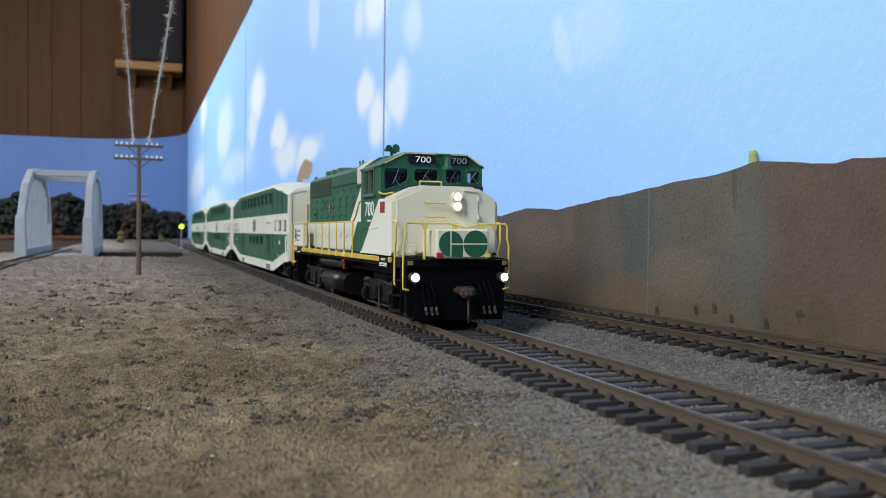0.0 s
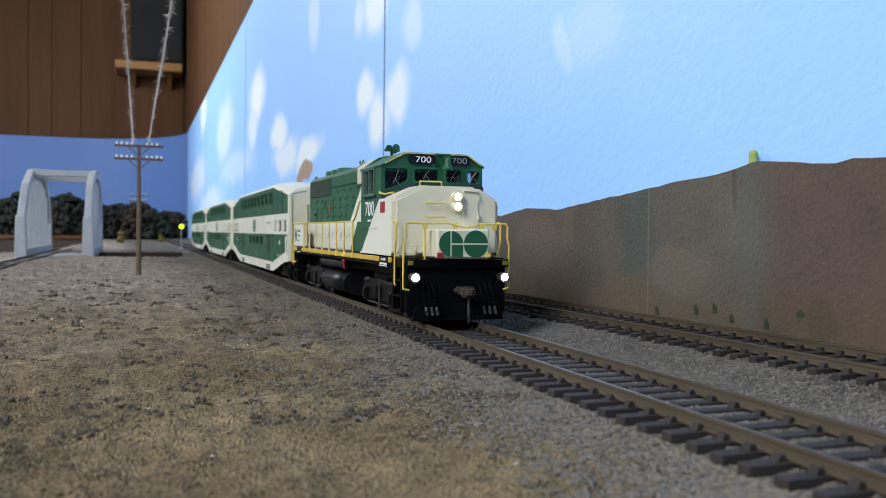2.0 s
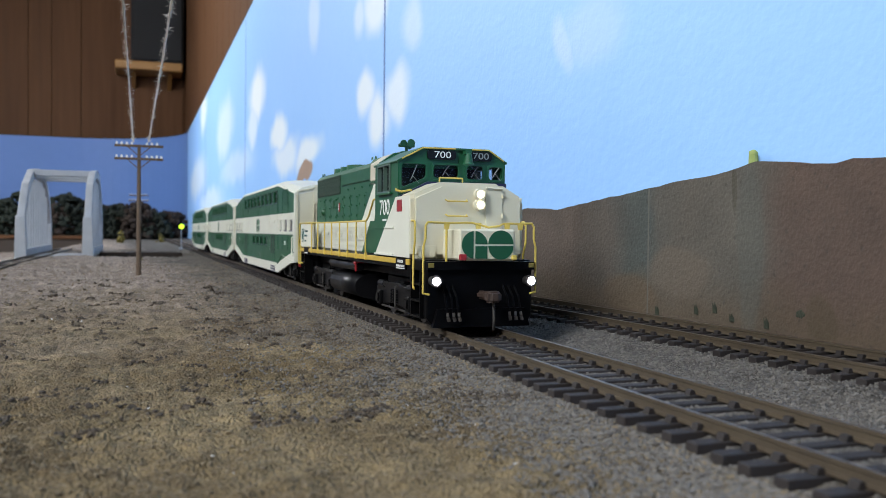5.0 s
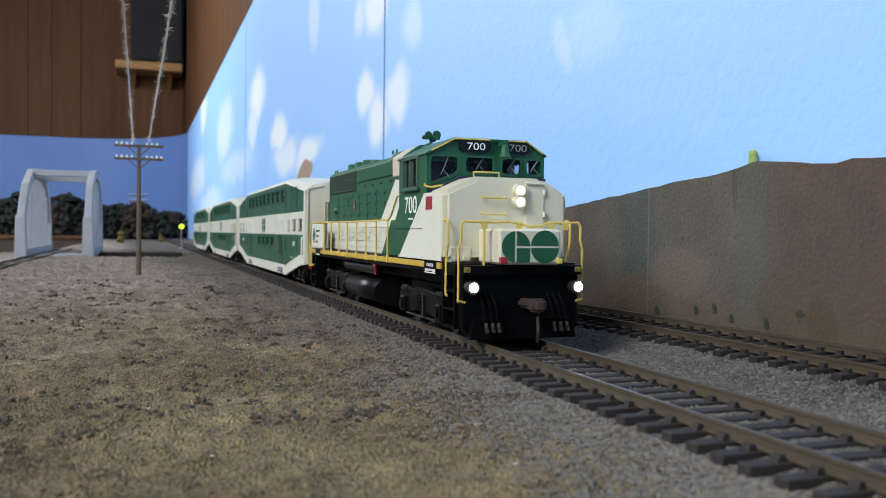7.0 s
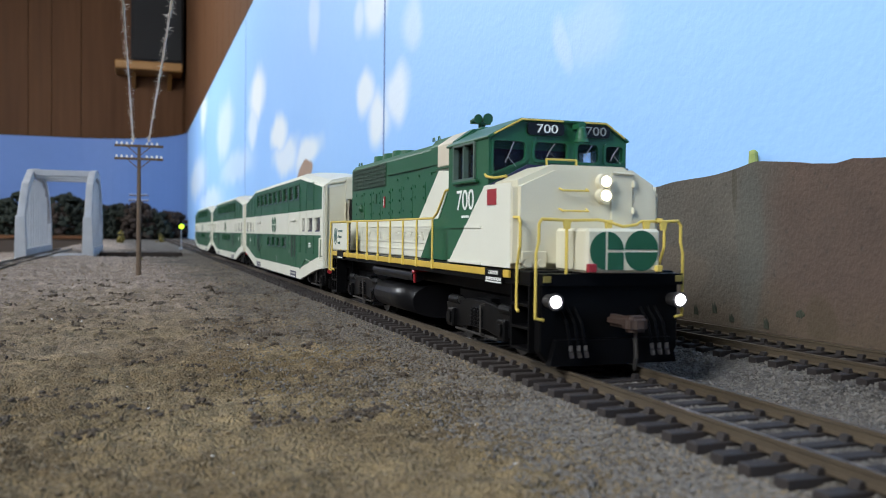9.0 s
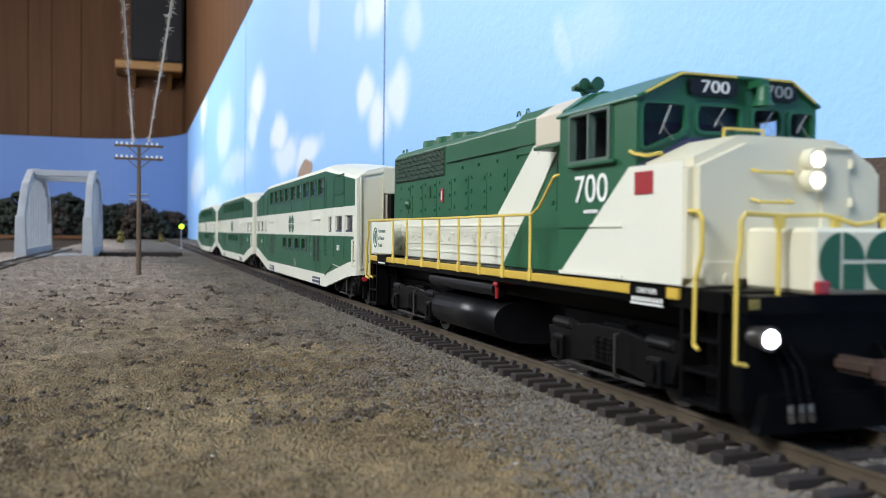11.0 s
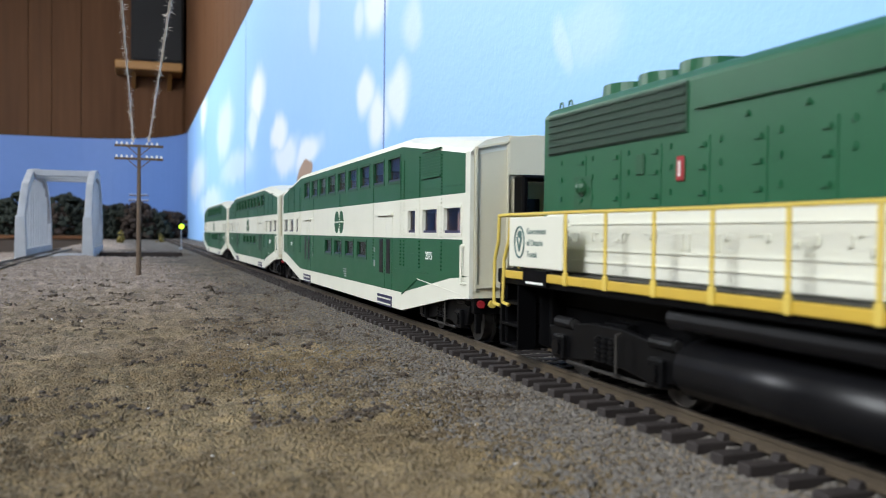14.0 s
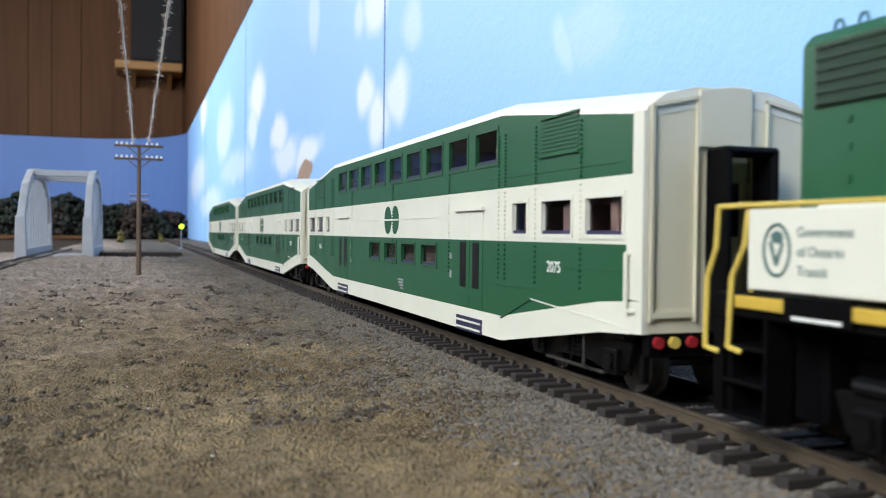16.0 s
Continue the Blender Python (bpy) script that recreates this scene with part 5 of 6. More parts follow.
# ---- bilevel coach, built once: its front end is y = 0 ----
def coach_build():
    L0 = 293.0
    co = empty("passenger_coach")
    tagged(co, "green and cream bilevel model passenger coach on grey-black trucks", "passenger coach", "coaches behind the locomotive")
    X = 17.0
    lower = [(0, 12), (14, 10.9), (57.5, 4.2), (L0 - 57.5, 4.2), (L0 - 14, 10.9), (L0, 12)]
    upper = [(L0, 48.6), (L0 - 57.5, 55.4), (57.5, 55.4), (0, 48.6)]
    # side walls with openings cut as a ring of strips
    ups = [(59.8 + 18.9 * k, 59.8 + 18.9 * k + 14.2) for k in range(9)]
    lows = [(101.8 + 19.6 * k, 101.8 + 19.6 * k + 14.3) for k in range(4)]
    mids = [(5.6, 19.4), (24.0, 37.6), (43.6, 52.0)]
    mids += [(L0 - b, L0 - a) for a, b in mids]

    def z_low(y):
        for (a, za), (b, zb) in zip(lower, lower[1:]):
            if a <= y <= b:
                return za + (zb - za) * (y - a) / (b - a)

    def z_up(y):
        for (b, zb), (a, za) in zip(upper, upper[1:]):
            if a <= y <= b:
                return za + (zb - za) * (y - a) / (b - a)

    def band(s, za, zb, wins, wz0, wz1, mat, nm, y0=0.0, y1=L0, th=1.0, label=""):
        """A side strip between two edges with window openings through it."""
        bm = bmesh.new()
        cuts = sorted({y0, y1, *[v for w in wins for v in w], *[v for v in (14, 57.5, L0 - 57.5, L0 - 14) if y0 < v < y1]})
        xo, xi = s * X, s * (X - th)
        for a, b in zip(cuts, cuts[1:]):
            hole = any(w[0] <= a and b <= w[1] for w in wins)
            spans = [(za, lambda y: wz0), (lambda y: wz1, zb)] if hole else [(za, zb)]
            for f, g in spans:
                f2 = f if callable(f) else (lambda y, f=f: f)
                g2 = g if callable(g) else (lambda y, g=g: g)
                prism(bm, [(a, f2(a)), (b, f2(b)), (b, g2(b)), (a, g2(a))], "x", min(xo, xi), max(xo, xi))
        bmesh.ops.remove_doubles(bm, verts=bm.verts, dist=0.01 * K)
        return part(nm, bm, mat, co, label)

    for s in (-1, 1):
        band(s, z_low, lambda y: max(z_low(y) + 5.4, 9.7), [], 0, 0, WHITE, "skirt", label="cream lower skirt")
        band(s, lambda y: max(z_low(y) + 5.4, 9.7), 26.5, lows, 18.6, 25.2, GREEN, "lower_side", 4.9, L0 - 4.9, label="green lower side")
        band(s, 26.5, 38.2, mids, 27.6, 35.2, WHITE, "middle_side", label="cream middle band")
        band(s, 38.2, lambda y: z_up(y) - 0.9, ups, 43.8, 52.2, GREEN, "upper_side", 3.2, L0 - 3.2, label="green upper side")
        for a, b in ((0, 4.4), (L0 - 4.4, L0)):
            ka, kb = (a, b + 0.5) if a == 0 else (a - 0.5, b)
            ep = prism(bmesh.new(), [(ka, 17.4), (kb, 17.4), (kb, 26.5), (ka, 26.5)], "x", min(s * X, s * (X - 1)), max(s * X, s * (X - 1)))
            part("corner_post", ep, WHITE, co, "cream corner post")
            ka, kb = (a, b - 1.2) if a == 0 else (a + 1.2, b)
            ep = prism(bmesh.new(), [(ka, 38.2), (kb, 38.2), (kb, z_up(kb) - 0.4), (ka, z_up(ka) - 0.4)], "x", min(s * X, s * (X - 1)), max(s * X, s * (X - 1)))
            part("corner_post", ep, WHITE, co, "cream corner post")
        for (a, b), z0, z1, rowm in [(w, 43.8, 52.2, DARKGREEN) for w in ups] + [(w, 18.6, 25.2, DARKGREEN) for w in lows] + [(w, 27.6, 35.2, WHITE) for w in mids]:
            fr = bmesh.new()
            e = 0.55
            for c in ((a - e * 0.4, b + e * 0.4, z1 - e, z1 + 0.3), (a - e * 0.4, b + e * 0.4, z0 - 0.3, z0 + e), (a - e * 0.4, a + e, z0, z1), (b - e, b + e * 0.4, z0, z1)):
                box(fr, min(s * (X - 0.9), s * (X + 0.18)), max(s * (X - 0.9), s * (X + 0.18)), *c)
            w = part("window", fr, rowm, co, "framed coach window")
            ga = bmesh.new()
            box(ga, min(s * (X - 1.0), s * (X - 0.2)), max(s * (X - 1.0), s * (X - 0.2)), a + e, b - e, z0 + e, z0 + e + 0.7)
            part("gasket", ga, NAVY, w, "dark blue lower gasket")
            g = part("pane", slab(min(s * (X - 0.8), s * (X - 0.6)), max(s * (X - 0.8), s * (X - 0.6)), a, b, z0, z1), GLASS, w, "clear pane")
            g.visible_shadow = False
        for yd in (68.5, L0 - 68.5 - 17):
            dbm = bmesh.new()
            for k in (0, 1):
                box(dbm, min(s * X, s * (X + 0.12)), max(s * X, s * (X + 0.12)), yd + 8.6 * k, yd + 8.6 * k + 8.2, 9.9, 26.4)
            d = part("door", dbm, GREEN, co, "green double door")
            db2 = bmesh.new()
            for k in (0, 1):
                box(db2, min(s * X, s * (X + 0.12)), max(s * X, s * (X + 0.12)), yd + 8.6 * k, yd + 8.6 * k + 8.2, 26.5, 33.4)
            box(db2, min(s * X, s * (X + 0.8)), max(s * X, s * (X + 0.8)), yd - 1, yd + 18, 33.6, 34.4)
            part("door_top", db2, WHITE, d, "cream upper door")
            dw = bmesh.new()
            for k in (0, 1):
                box(dw, min(s * (X + 0.1), s * (X + 0.2)), max(s * (X + 0.1), s * (X + 0.2)), yd + 8.6 * k + 2.2, yd + 8.6 * k + 6.4, 14.8, 25.9)
            part("door_pane", dw, GLOSSBLACK, d, "narrow dark door window")
            stp = bmesh.new()
            box(stp, min(s * (X - 1), s * (X + 0.25)), max(s * (X - 1), s * (X + 0.25)), yd, yd + 17, 4.0, 7.6)
            sp = part("door_step", stp, NAVY, d, "dark step well")
            sb = bmesh.new()
            for z in (4.6, 6.3):
                box(sb, min(s * (X + 0.2), s * (X + 0.5)), max(s * (X + 0.2), s * (X + 0.5)), yd + 0.6, yd + 16.4, z, z + 0.45)
            part("tread", sb, WHITE, sp)
        # raised seams with rivet heads
        sm = bmesh.new()
        sw = bmesh.new()
        for y in (20.8, 40.0, 55.5, 59.0, L0 - 59, L0 - 55.5, L0 - 40, L0 - 20.8, 92, L0 - 92, 145):
            for k in range(8):
                z = 18.0 + k * 1.05
                box(sm, min(s * X, s * (X + 0.4)), max(s * X, s * (X + 0.4)), y - 0.2, y + 0.2, z, z + 0.45)
            for k in range(14):
                z = 38.6 + k * 0.85
                if z < z_up(y) - 2 and (z < 43.6 or y < 59.5 or y > L0 - 59.5):
                    box(sm, min(s * X, s * (X + 0.4)), max(s * X, s * (X + 0.4)), y - 0.2, y + 0.2, z, z + 0.4)
            for k in range(11):
                z = 27.0 + k * 1.0
                box(sw, min(s * X, s * (X + 0.4)), max(s * X, s * (X + 0.4)), y - 0.2, y + 0.2, z, z + 0.4)
        for z in (13.2, 16.6, 21.8, 40.4):
            for y0, y1 in ((6, 66), (L0 - 66, L0 - 6)):
                if z > 12 + 2:
                    box(sm, min(s * X, s * (X + 0.1)), max(s * X, s * (X + 0.1)), y0 + (26 if z < 17.5 else 0), y1 - (26 if z < 17.5 and y1 > 200 else 0), z, z + 0.2)
        part("rivet_row", sm, GREEN, co)["kind"] = "stuff"
        box(sw, min(s * X, s * (X + 0.12)), max(s * X, s * (X + 0.12)), 92, L0 - 92, 32.2, 32.45)
        part("rivet_row", sw, WHITE, co)["kind"] = "stuff"
        for y0 in (22.0, L0 - 38.5):
            vt = bmesh.new()
            for k in range(8):
                box(vt, min(s * X, s * (X + 0.14)), max(s * X, s * (X + 0.14)), y0, y0 + 15.5, 44.4 + k * 0.8, 44.9 + k * 0.8)
            box(vt, min(s * X, s * (X + 0.5)), max(s * X, s * (X + 0.5)), y0 - 0.4, y0 + 16, 43.4, 43.9)
            box(vt, min(s * X, s * (X + 0.4)), max(s * X, s * (X + 0.4)), y0 - 0.4, y0 + 16, 50.9, 51.3)
            part("vent", vt, GREEN, co, "green louvred vent")
        em = bmesh.new()
        xa, xb = min(s * X, s * (X + 0.1)), max(s * X, s * (X + 0.1))
        ce = L0 / 2 + 0.4
        if s < 0:
            prism(em, disc_pts(ce + 4.1, 32.3, 4.3, 0, 180, sx=0.92), "x", xa, xb)
            prism(em, disc_pts(ce + 4.1, 31.9, 4.3, 180, 360, sx=0.92), "x", xa, xb)
            prism(em, disc_pts(ce - 4.3, 32.3, 4.3, 0, 180, sx=0.92), "x", xa, xb)
            prism(em, disc_pts(ce - 4.3, 31.9, 4.3, 180, 360, sx=0.92), "x", xa, xb)
            part("emblem", em, GREEN, co, "two green half-round emblem shapes")
            text("coach_number", "2075", 2.3, on_side(-X - 0.06, 31.5, 21.6), LETTER, co, "white coach number", 0.95)
            text("coach_number", "2075", 2.0, on_side(-X - 0.06, L0 - 31.5, 21.6), LETTER, co, "white coach number", 0.95)
            for y in (90.5, L0 - 90.5):
                part("door_button", slab(-X - 0.12, -X, y - 0.8, y + 0.8, 16.6, 18.6), DIMLETTER, co, "small pale door button plate")
                part("door_lamp", slab(-X - 0.12, -X, y - 0.8, y + 0.8, 21.4, 23.0), DIMLETTER, co, "small pale door lamp")
            dec = bmesh.new()
            for k in range(4):
                box(dec, -X - 0.12, -X, 133, 139 - k, 13.4 - k * 0.9, 13.9 - k * 0.9)
            part("small_marking", dec, DIMLETTER, co)
        else:
            em.free()
        for y in (2.6, L0 - 2.6):
            gr = bmesh.new()
            wire(gr, [(s * X, y + 1, 25.0), (s * (X + 0.9), y + 1, 25.0), (s * (X + 0.9), y + 1, 15.6), (s * X, y - 0.6, 15.6)], 0.35)
            part("grab_iron", gr, WHITE, co, "cream corner grab iron")
        dia = prism(bmesh.new(), [(57.5, 9.4), (42, 14.8), (41.4, 14.6), (56.9, 9.2)], "x", min(s * X, s * (X + 0.25)), max(s * X, s * (X + 0.25)))
        part("skirt_edge", dia, GREEN, co)
        dia = prism(bmesh.new(), [(42, 14.8), (5, 12.7), (5, 12.5), (42, 14.55)], "x", min(s * X, s * (X + 0.14)), max(s * X, s * (X + 0.14)))
        part("skirt_edge", dia, WHITE, co)

    # roof following the side's line
    prof = [(-X, -0.9), (-X + 0.6, 0.6), (-13.2, 1.9), (-7, 2.7), (0, 2.9), (7, 2.7), (13.2, 1.9), (X - 0.6, 0.6), (X, -0.9), (X - 1.2, -0.9), (0, 1.6), (-X + 1.2, -0.9)]
    rf = bmesh.new()
    stations = [(0.0, 48.2), (2.0, 48.5), (57.5, 55.4), (L0 - 57.5, 55.4), (L0 - 2.0, 48.5), (L0, 48.2)]
    rows = [[rf.verts.new((px * K, y * K, (z + (pz * (1.5 if z < 50 and pz > 1 else 1.0))) * K)) for px, pz in prof] for y, z in stations]
    for r0, r1 in zip(rows, rows[1:]):
        for i in range(len(prof)):
            j = (i + 1) % len(prof)
            rf.faces.new((r0[i], r0[j], r1[j], r1[i]))
    rf.faces.new(rows[0])
    rf.faces.new(rows[-1][::-1])
    part("roof", rf, WHITE, co, "cream arched roof")
    # ends with dark doorway
    for y0, d in ((0.0, -1), (L0, 1)):
        en = bmesh.new()
        ya, yb = (y0 + 0.1, y0 + 1.2) if d < 0 else (y0 - 1.2, y0 - 0.1)
        top = [(-16.4, 48.4), (-13, 51.2), (-7, 52.6), (7, 52.6), (13, 51.2), (16.4, 48.4)]
        prism(en, [(-16.4, 12), (-4.6, 12), (-4.6, 43), (4.6, 43), (4.6, 12), (16.4, 12)] + top[::-1], "y", ya, yb)
        e = part("end_wall", en, CREAM, co, "cream coach end wall")
        pn = bmesh.new()
        yo = y0 + d * 0.45
        lo, hi = min(y0, yo), max(y0, yo)
        for s in (-1, 1):
            box(pn, min(s * 15.8, s * 15.2), max(s * 15.8, s * 15.2), lo, hi, 14, 49.4)
            box(pn, min(s * 15.2, s * 8.0), max(s * 15.2, s * 8.0), lo, hi, 14.6, 15.6)
            box(pn, min(s * 7.2, s * 6.8), max(s * 7.2, s * 6.8), lo, hi, 14, 51.0)
            prism(pn, [(s * 15.2, 48.9), (s * 6.8, 50.6), (s * 6.8, 51.2), (s * 15.2, 49.5)], "y", lo, hi)
        part("panel_trim", pn, CREAM, e)
        gh = prism(bmesh.new(), [(-6.8, 42.7), (3.7, 42.7), (3.7, 52.9), (0.0, 53.0), (-6.8, 52.2)], "y", min(y0, y0 + d * 0.5), max(y0, y0 + d * 0.5))
        part("gangway_hood", bevel(gh, 0.15), CREAM, e, "cream panel over the gangway")
        dm = bmesh.new()
        yo = y0 + d * 5.6
        lo, hi = min(y0, yo), max(y0, yo)
        box(dm, -5.4, -3.8, lo, hi, 12, 42.4)
        box(dm, 3.8, 5.4, lo, hi, 12, 42.4)
        box(dm, -5.4, 5.4, lo, hi, 41.2, 42.6)
        bevel(dm, 0.5)
        part("diaphragm", dm, BLACK, e, "black rubber gangway frame")
        ed = part("end_door", slab(-4.2, 4.2, min(y0 - d * 2, y0 - d * 1.2), max(y0 - d * 2, y0 - d * 1.2), 12, 43), CREAM, e, "cream end door")
        part("door_pane", slab(-2.4, 2.4, min(y0 - d * 1.2, y0 - d * 1.0), max(y0 - d * 1.2, y0 - d * 1.0), 28, 37, w=0.3), GLOSSBLACK, ed)
        bb = slab(-15.6, 15.6, min(y0, y0 - d * 2), max(y0, y0 - d * 2), 8.2, 12.2, w=0.2)
        buf = part("buffer_beam", bb, BLACK, e, "black buffer beam")
        for s in (-1, 1):
            for c, mt in ((14.0, RED), (11.0, YELLOW), (7.6, RED)):
                part("marker_lamp", rod(bmesh.new(), (s * c, y0, 10.6), (s * c, y0 + d * 0.8, 10.6), 0.95, n=16), mt, buf)
        ck = bmesh.new()
        box(ck, -1.3, 1.3, min(y0, y0 + d * 11.5), max(y0, y0 + d * 11.5), 8.6, 11.6)
        bevel(ck, 0.3)
        part("coupler", ck, RUST, co, "rusty brown knuckle coupler")
    # floors, seats and dim interior
    it = bmesh.new()
    box(it, -15.9, 15.9, 58, L0 - 58, 6, 7)
    box(it, -15.9, 15.9, 3, L0 - 3, 26.0, 27.0)
    box(it, -15.9, 15.9, 58, L0 - 58, 38.4, 39.6)
    for y in range(62, int(L0 - 62), 19):
        for s in (-1, 1):
            for z in (7, 39.6):
                box(it, min(s * 15.5, s * 5), max(s * 15.5, s * 5), y, y + 2.4, z, z + 9.0)
                box(it, min(s * 15.5, s * 5), max(s * 15.5, s * 5), y - 3.4, y + 5.8, z, z + 4.2)
    for y in (10, 28, 46, L0 - 12, L0 - 30, L0 - 48):
        for s in (-1, 1):
            box(it, min(s * 15.5, s * 5), max(s * 15.5, s * 5), y, y + 2.4, 27, 34)
    box(it, -0.6, 0.6, 5, L0 - 5, 7, 50)
    part("interior", it, SEAT, co, "dim brown seats inside")
    uf = bmesh.new()
    box(uf, -14.5, 14.5, 3, 60, 11.0, 12.5)
    box(uf, -14.5, 14.5, L0 - 60, L0 - 3, 11.0, 12.5)
    box(uf, -15.2, 15.2, 58, L0 - 58, 3.6, 5.4)
    part("underframe", uf, BLACK, co)
    for y in (28, L0 - 28):
        truck(co, y, 29, 5.2)
        for w in (-14.5, 14.5):
            wheelset(co, y + w, 5.2)
    return co


coach = coach_build()
PITCH = 310.0
coaches = [coach, copy_thing(coach, Matrix.Identity(4)), copy_thing(coach, Matrix.Identity(4))]
WHEELS = [w for w in WHEELS if w[0].parent == loco]
for c in coaches:
    WHEELS += [(o, o.location.y / K, 5.2) for o in c.children if o.name.startswith("wheelset")]


# ---- things along the line ----
def line_pole(x, y, base, h, wires):
    po = empty("telegraph_pole")
    tagged(po, "brown model telegraph pole with two crossarms and white insulators", "telegraph pole", "telegraph poles")
    po.location = (x * K, y * K, base * K)
    part("pole", rod(bmesh.new(), (0, 0, -1), (0, 0, h), 1.9, 1.2, n=12), POLEWOOD, po, "brown wooden pole")
    for z in (h - 1.0, h - 10.5):
        arm = part("crossarm", slab(-17, 17, -2.2, -0.8, z - 0.9, z + 0.9, w=0.2), POLEWOOD, po)
        br = bmesh.new()
        for s in (-1, 1):
            rod(br, (s * 8, -1.6, z - 0.6), (s * 0.6, -1.4, z - 7.0), 0.35, n=6)
        part("brace", br, POLEWOOD, arm)
        for c in (-15.5, -12, -8.5, -5, 5.5, 9, 12.5, 15.5):
            if z > h - 5 and c == 15.5:
                continue
            ins = bmesh.new()
            rod(ins, (c, -1.5, z + 0.8), (c, -1.5, z + 2.7), 0.85, 0.6, n=8)
            part("insulator", ins, PORCELAIN, arm, "white insulator")
    return po


line_pole(-93.6, 676, -5.2, 96.0, True)
line_pole(-93.8, 1640, -5.2, 96.0, False)


def strand(name, x0, x1, seed):
    """Fuzzy twine wire from the pole towards and over the viewpoint."""
    rng = random.Random(seed)
    bm = bmesh.new()
    pts = []
    for i in range(70):
        u = i / 69
        y = 674.5 - 860 * u
        z = 92.8 + 3.6 * min(1, u * 2) - 14 * u * (1 - u) * 0.35 + rng.uniform(-0.12, 0.12)
        pts.append((x0 + (x1 - x0) * u + rng.uniform(-0.12, 0.12), y, z))
    wire(bm, pts, 0.36, 6)
    bmesh.ops.translate(bm, verts=bm.verts, vec=Vector((-x0, -674.5, -92.8)) * K)
    tw = part(name, bm, TWINE)
    tw.location = Vector((x0, 674.5, 92.8)) * K
    fz = bmesh.new()
    for i in range(900):
        k = rng.random() * 68.99
        a, b = Vector(pts[int(k)]), Vector(pts[int(k) + 1])
        p = a.lerp(b, k % 1)
        if p.y < 60:
            continue
        d = Vector((rng.gauss(0, 1), rng.gauss(0, 1.0), rng.gauss(0, 0.7)))
        d = d.normalized() * rng.uniform(0.6, 2.4)
        rod(fz, p, p + d, 0.08, 0.04, n=3)
    bmesh.ops.translate(fz, verts=fz.verts, vec=Vector((-x0, -674.5, -92.8)) * K)
    part("fibre", fz, TWINE, tw, "loose twine fibres")["kind"] = "stuff"
    return tagged(tw, "fuzzy grey twine strung as a telegraph wire", "wire", "telegraph wires")


wires = [strand("telegraph_wire", -97.6, -98.9, 1), strand("telegraph_wire", -87.1, -82.0, 2)]


def signal(x, y, base):
    sg = empty("trackside_signal")
    tagged(sg, "dark model searchlight signal with a lit yellow-green lens", "railway signal")
    sg.location = (x * K, y * K, base * K)
    part("mast", rod(bmesh.new(), (0, 0, 0), (0, 0, 40), 1.0, 0.9, n=10), STEEL, sg, "grey signal mast")
    part("target", rod(bmesh.new(), (-1.2, -1, 37), (-1.2, 0.4, 37), 6.0, n=24), BLACK, sg, "round black target plate")
    lens = rod(bmesh.new(), (0.6, -3.0, 37), (0.6, -1, 37), 4.1, n=20)
    part("lens", lens, SIGNALGLOW, sg, "glowing yellow-green lens")
    part("base", slab(-3, 3, -3, 3, -1, 3, w=0.3), CONCRETE, sg)


signal(-27.0, 1500, -2.5)


def arch_bridge():
    br = empty("arch_bridge")
    tagged(br, "pale grey concrete through-arch model bridge over a dark gap", "bridge")
    br.location = (-193 * K, 1180 * K, -6 * K)
    for s in (-1, 1):
        x = s * 38.5
        rib = bmesh.new()
        outer = [(0, 0), (0, 48), (48, 93), (112, 115), (180, 120), (248, 115), (312, 93), (360, 48), (360, 0)]
        inner = [(348, 0), (348, 42), (304, 84), (244, 104), (180, 109), (116, 104), (56, 84), (12, 42), (12, 0)]
        prism(rib, outer + inner, "x", x - 4.6, x + 4.6)
        bevel(rib, 1.0)
        part("arch_rib", rib, CONCRETE, br)
        pier = prism(bmesh.new(), [(x - 7.5, -45), (x + 8.5, -45), (x + 6, 50), (x - 5.5, 50)], "y", -6, 8)
        bevel(pier, 1.0)
        part("end_pier", pier, CONCRETE, br)
        for y in range(60, 310, 30):
            part("hanger", slab(x - 2.5, x + 2.5, y - 3, y + 3, 0, 84 if y in (60, 300) else 103, w=0.5), CONCRETE, br)
        part("parapet", slab(x - 5, x + 5, 0, 360, -3, 9, w=0.6), CONCRETE, br)
    for y in (112, 180, 248):
        part("top_strut", slab(-38, 38, y - 6, y + 6, 106, 114.5, w=0.8), CONCRETE, br)
    part("deck", slab(-36, 36, -10, 370, -10, -2, w=0.5), CONCRETE, br)
    return br


arch_bridge()


def side_track():
    tr = empty("railway_track")
    tagged(tr, "grey model railway track leading onto the arch bridge", "railway track")
    tr.location = (-207 * K, 0, -3.0 * K)
    tr.rotation_euler = (0, 0, radians(0.0))
    for s in (-8.75, 8.75):
        part("rail", prism(bmesh.new(), rail_profile(s), "y", 560, 1560), RAILSIDE, tr, "rust-brown model rail")
    bed = prism(bmesh.new(), [(-24, -9), (24, -9), (17, -3.2), (-17, -3.2)], "y", 560, 1168)
    part("roadbed", bed, CONCRETE, tr, "grey ballast bed")
    ties = bmesh.new()
    for k in range(95):
        box(ties, -15, 15, 562 + k * 6.4, 564.7 + k * 6.4, -3.4, TIE_TOP)
    part("ties", ties, TIE, tr)["kind"] = "stuff"


side_track()


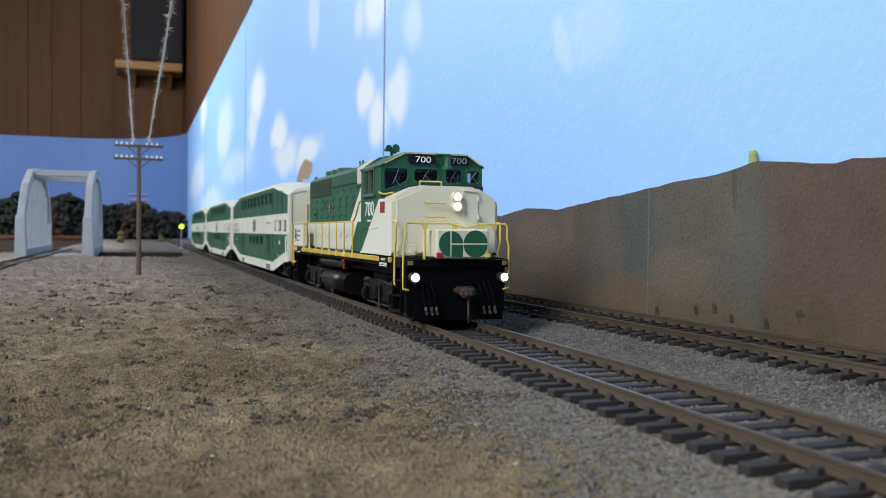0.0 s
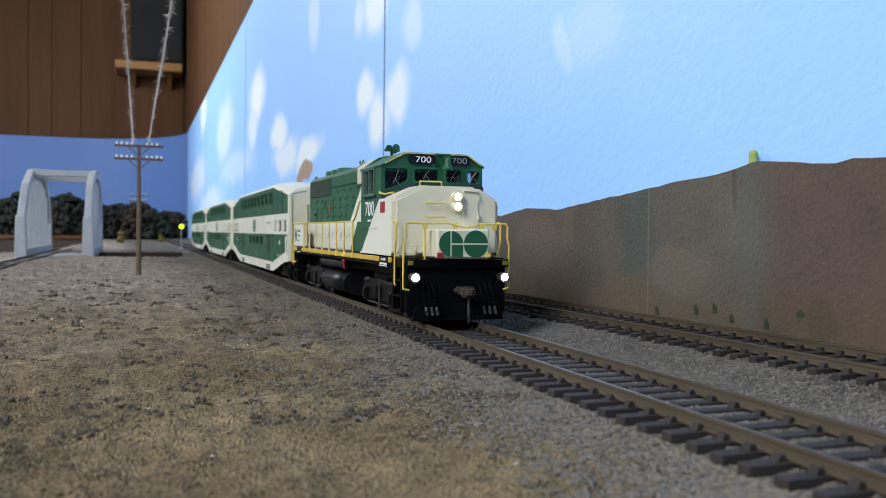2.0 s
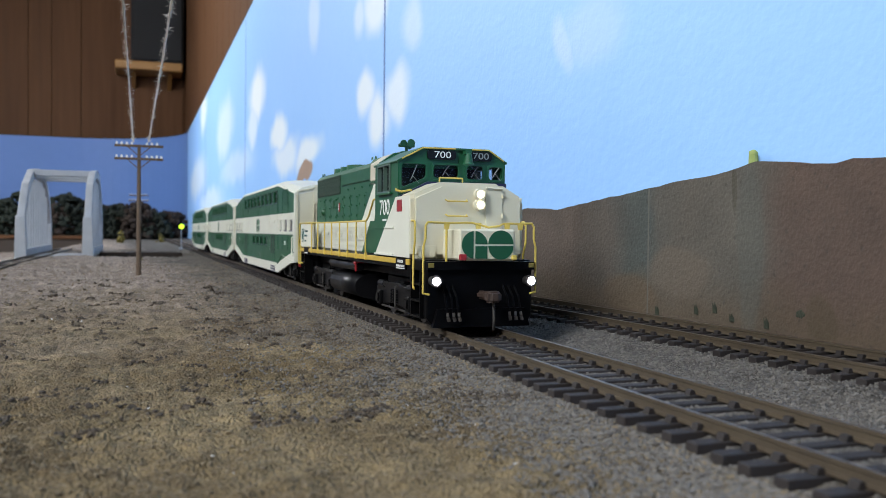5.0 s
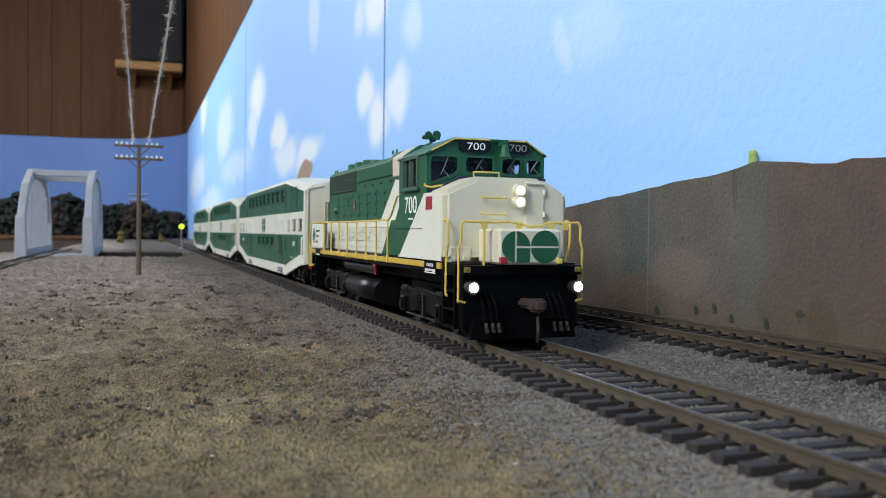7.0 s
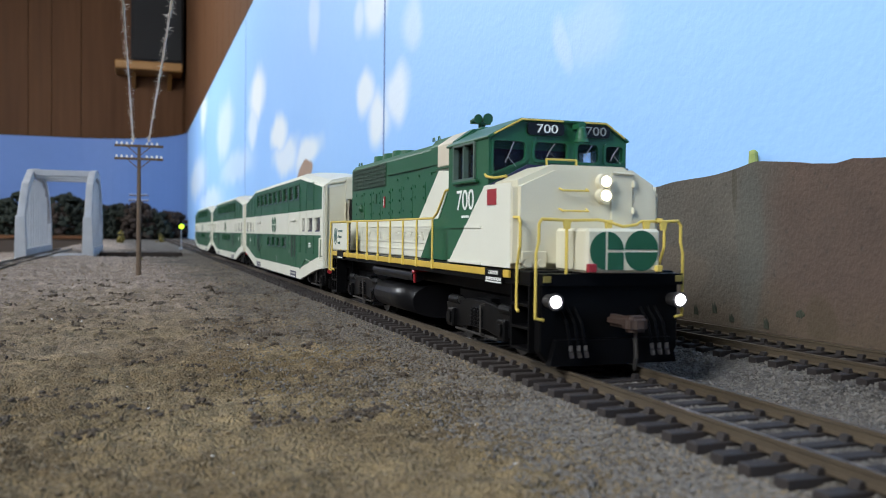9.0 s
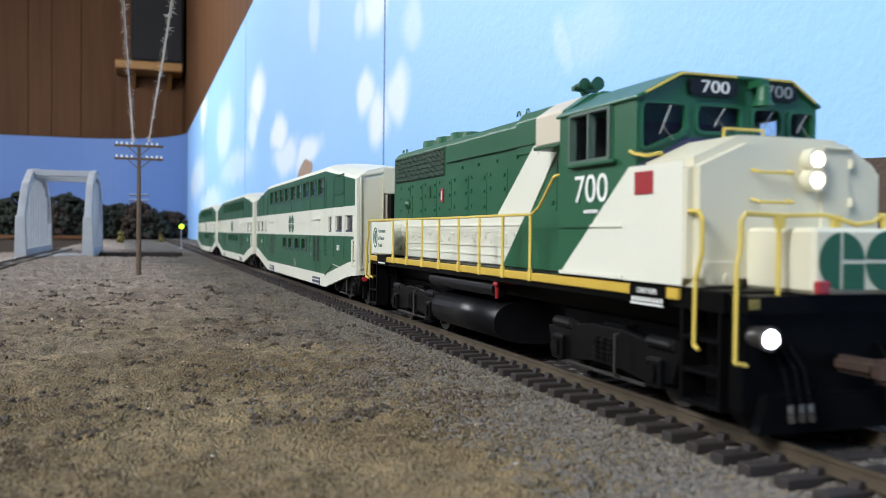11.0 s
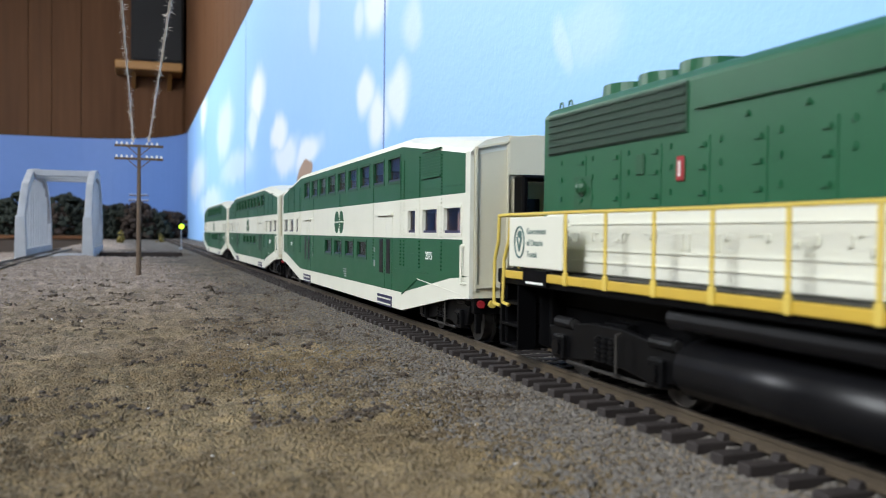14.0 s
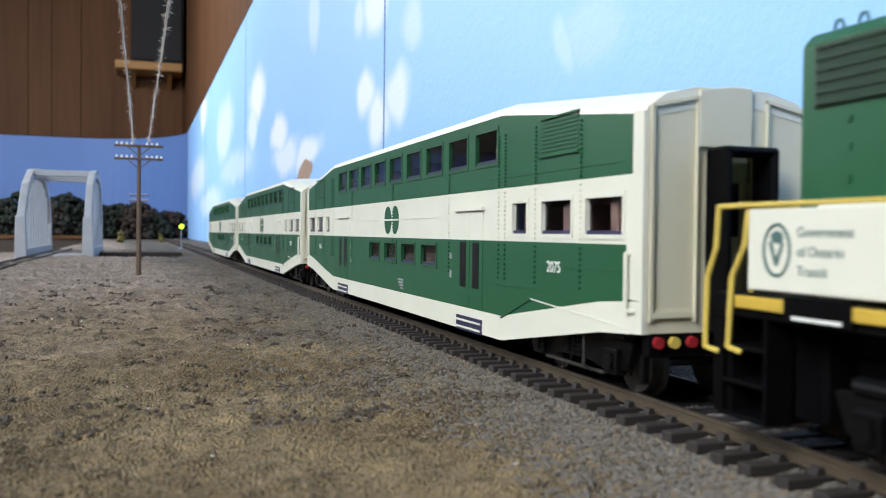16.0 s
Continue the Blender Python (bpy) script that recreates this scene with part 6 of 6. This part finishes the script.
def tree(x, y, base, h, w, mat, seed, label):
    rng = random.Random(seed)
    t = empty("tree")
    tagged(t, label, "tree", "trees before the far backdrop")
    t.location = (x * K, y * K, base * K)
    tb = rod(bmesh.new(), (0, 0, 0), (0, 0, h * 0.75), h * 0.035, h * 0.012, n=7)
    for k in range(6):
        a = rng.uniform(0, 6.28)
        z = h * rng.uniform(0.25, 0.65)
        rod(tb, (0, 0, z), (math.cos(a) * w * 0.35, math.sin(a) * w * 0.35, z + h * 0.15), h * 0.012, h * 0.005, n=5)
    part("trunk", tb, POLEWOOD, t, "brown trunk")
    cr = bmesh.new()
    for k in range(170):
        u = rng.random()
        z = h * (0.03 + 0.95 * u)
        rad = w * 0.5 * (max(0.0, 1 - u * u) ** 0.5 + 0.12) * math.sqrt(rng.random())
        a = rng.uniform(0, 6.28)
        r = w * rng.uniform(0.05, 0.12)
        ball(cr, (math.cos(a) * rad, math.sin(a) * rad, z), r, 1, (rng.uniform(0.7, 1.3), rng.uniform(0.7, 1.3), rng.uniform(0.6, 1.2)))
    for v in cr.verts:
        v.co += Vector((rng.uniform(-1, 1), rng.uniform(-1, 1), rng.uniform(-1, 1))) * w * 0.02 * K
    part("crown", cr, mat, t)
    return t


rng = random.Random(21)
x = -860.0
k = 0
while x < 30:
    dark = (-350 < x < -280) or (-560 < x < -470)
    h = rng.uniform(95, 125) if not dark else rng.uniform(120, 160)
    if x > -170:
        h = rng.uniform(95, 130)
    tree(x, 3330 + rng.uniform(-60, 120), -5, h, rng.uniform(95, 135), LEAFDARK if dark or rng.random() < 0.2 else LEAFBROWN, 100 + k,
         "dark green model tree before the backdrop" if dark else "brown autumn model tree before the backdrop")
    x += rng.uniform(22, 34)
    k += 1


def shrub(x, y, z, r, h, mat, seed, label):
    rng = random.Random(seed)
    sb = bmesh.new()
    for k in range(40):
        ball(sb, (x + rng.gauss(0, r * 0.4), y + rng.gauss(0, r * 0.4), z + abs(rng.gauss(0, h * 0.45))), r * rng.uniform(0.18, 0.4), 1)
    return tagged(part("shrub", sb, mat), label, "shrub")


# Yellow clumps stand in for distant yellow things of unclear kind.
shrub(-140, 2400, -5, 12, 30, CLUMPYELLOW, 1, "yellow clump standing in for an unclear yellow thing in the distance")
shrub(-36, 2500, -5, 8, 20, CLUMPYELLOW, 2, "yellow clump standing in for an unclear yellow thing in the distance")
shrub(-93, 1000, -5, 3.0, 6, CLUMPYELLOW, 4, "small yellow clump standing in for an unclear yellow thing beside the pole")
hs = bmesh.new()
rod(hs, (WALL_X - 2.2, 208.5, 47.5), (WALL_X - 2.2, 208.5, 52.2), 1.7, 1.2, n=10)
ball(hs, (WALL_X - 2.2, 208.5, 52.2), 1.25, 2)
for v in hs.verts:
    v.co += Vector((0, 1, 1)) * noise.noise(v.co * 700) * 0.0006
tagged(part("shrub", hs, pbr("moss_green", (0.26, 0.33, 0.10), (0.34, 0.40, 0.14), 0.9)), "pale green moss tuft on top of the hill board", "shrub")

# speaker on a shelf on the end wall
sp = empty("loudspeaker")
tagged(sp, "black loudspeaker standing on a wooden wall shelf", "loudspeaker")
cx = -26.0
part("cabinet", slab(cx - 100, cx + 100, END_Y - 145, END_Y + 4, 697, 1050, w=4), SPEAKER, sp)
part("grille_cloth", slab(cx - 92, cx + 92, END_Y - 152, END_Y - 145, 705, 1042, w=3), SPEAKER, sp)
shf = empty("wall_shelf")
tagged(shf, "orange-brown pine wall shelf under a loudspeaker", "shelf")
part("board", slab(cx - 158, cx + 96, END_Y - 165, END_Y + 8, 662, 696, w=4), SHELFWOOD, shf)
for s in (-90, 50):
    part("bracket", prism(bmesh.new(), [(END_Y + 8, 661), (END_Y - 120, 661), (END_Y + 8, 610)], "x", cx + s - 8, cx + s + 8), SHELFWOOD, shf)


# ---- things in motion ----
def motions():
    times = [round(i * 0.1, 1) for i in range(161)]
    walk(loco, [(t, pose(0, train_at(t) * K, 0)) for t in times])
    for k, c in enumerate(coaches):
        off = 220.6 + PITCH * k
        walk(c, [(t, pose(0, (train_at(t) + off) * K, 0)) for t in times])
    for ob in wires:
        x, y, z = ob.location
        walk(ob, [(t, pose(x, y, z, 0, 0, a)) for t, a in ((0.0, 0.0), (9.0, 0.0), (12.5, 0.01), (14.0, -0.06), (16.0, -0.115))])
    for ob, y, r in WHEELS:
        walk(ob, [(t, pose(0, y * K, r * K, math.degrees((249.4 - train_at(t)) / r), 0, 0)) for t in times])


motions()
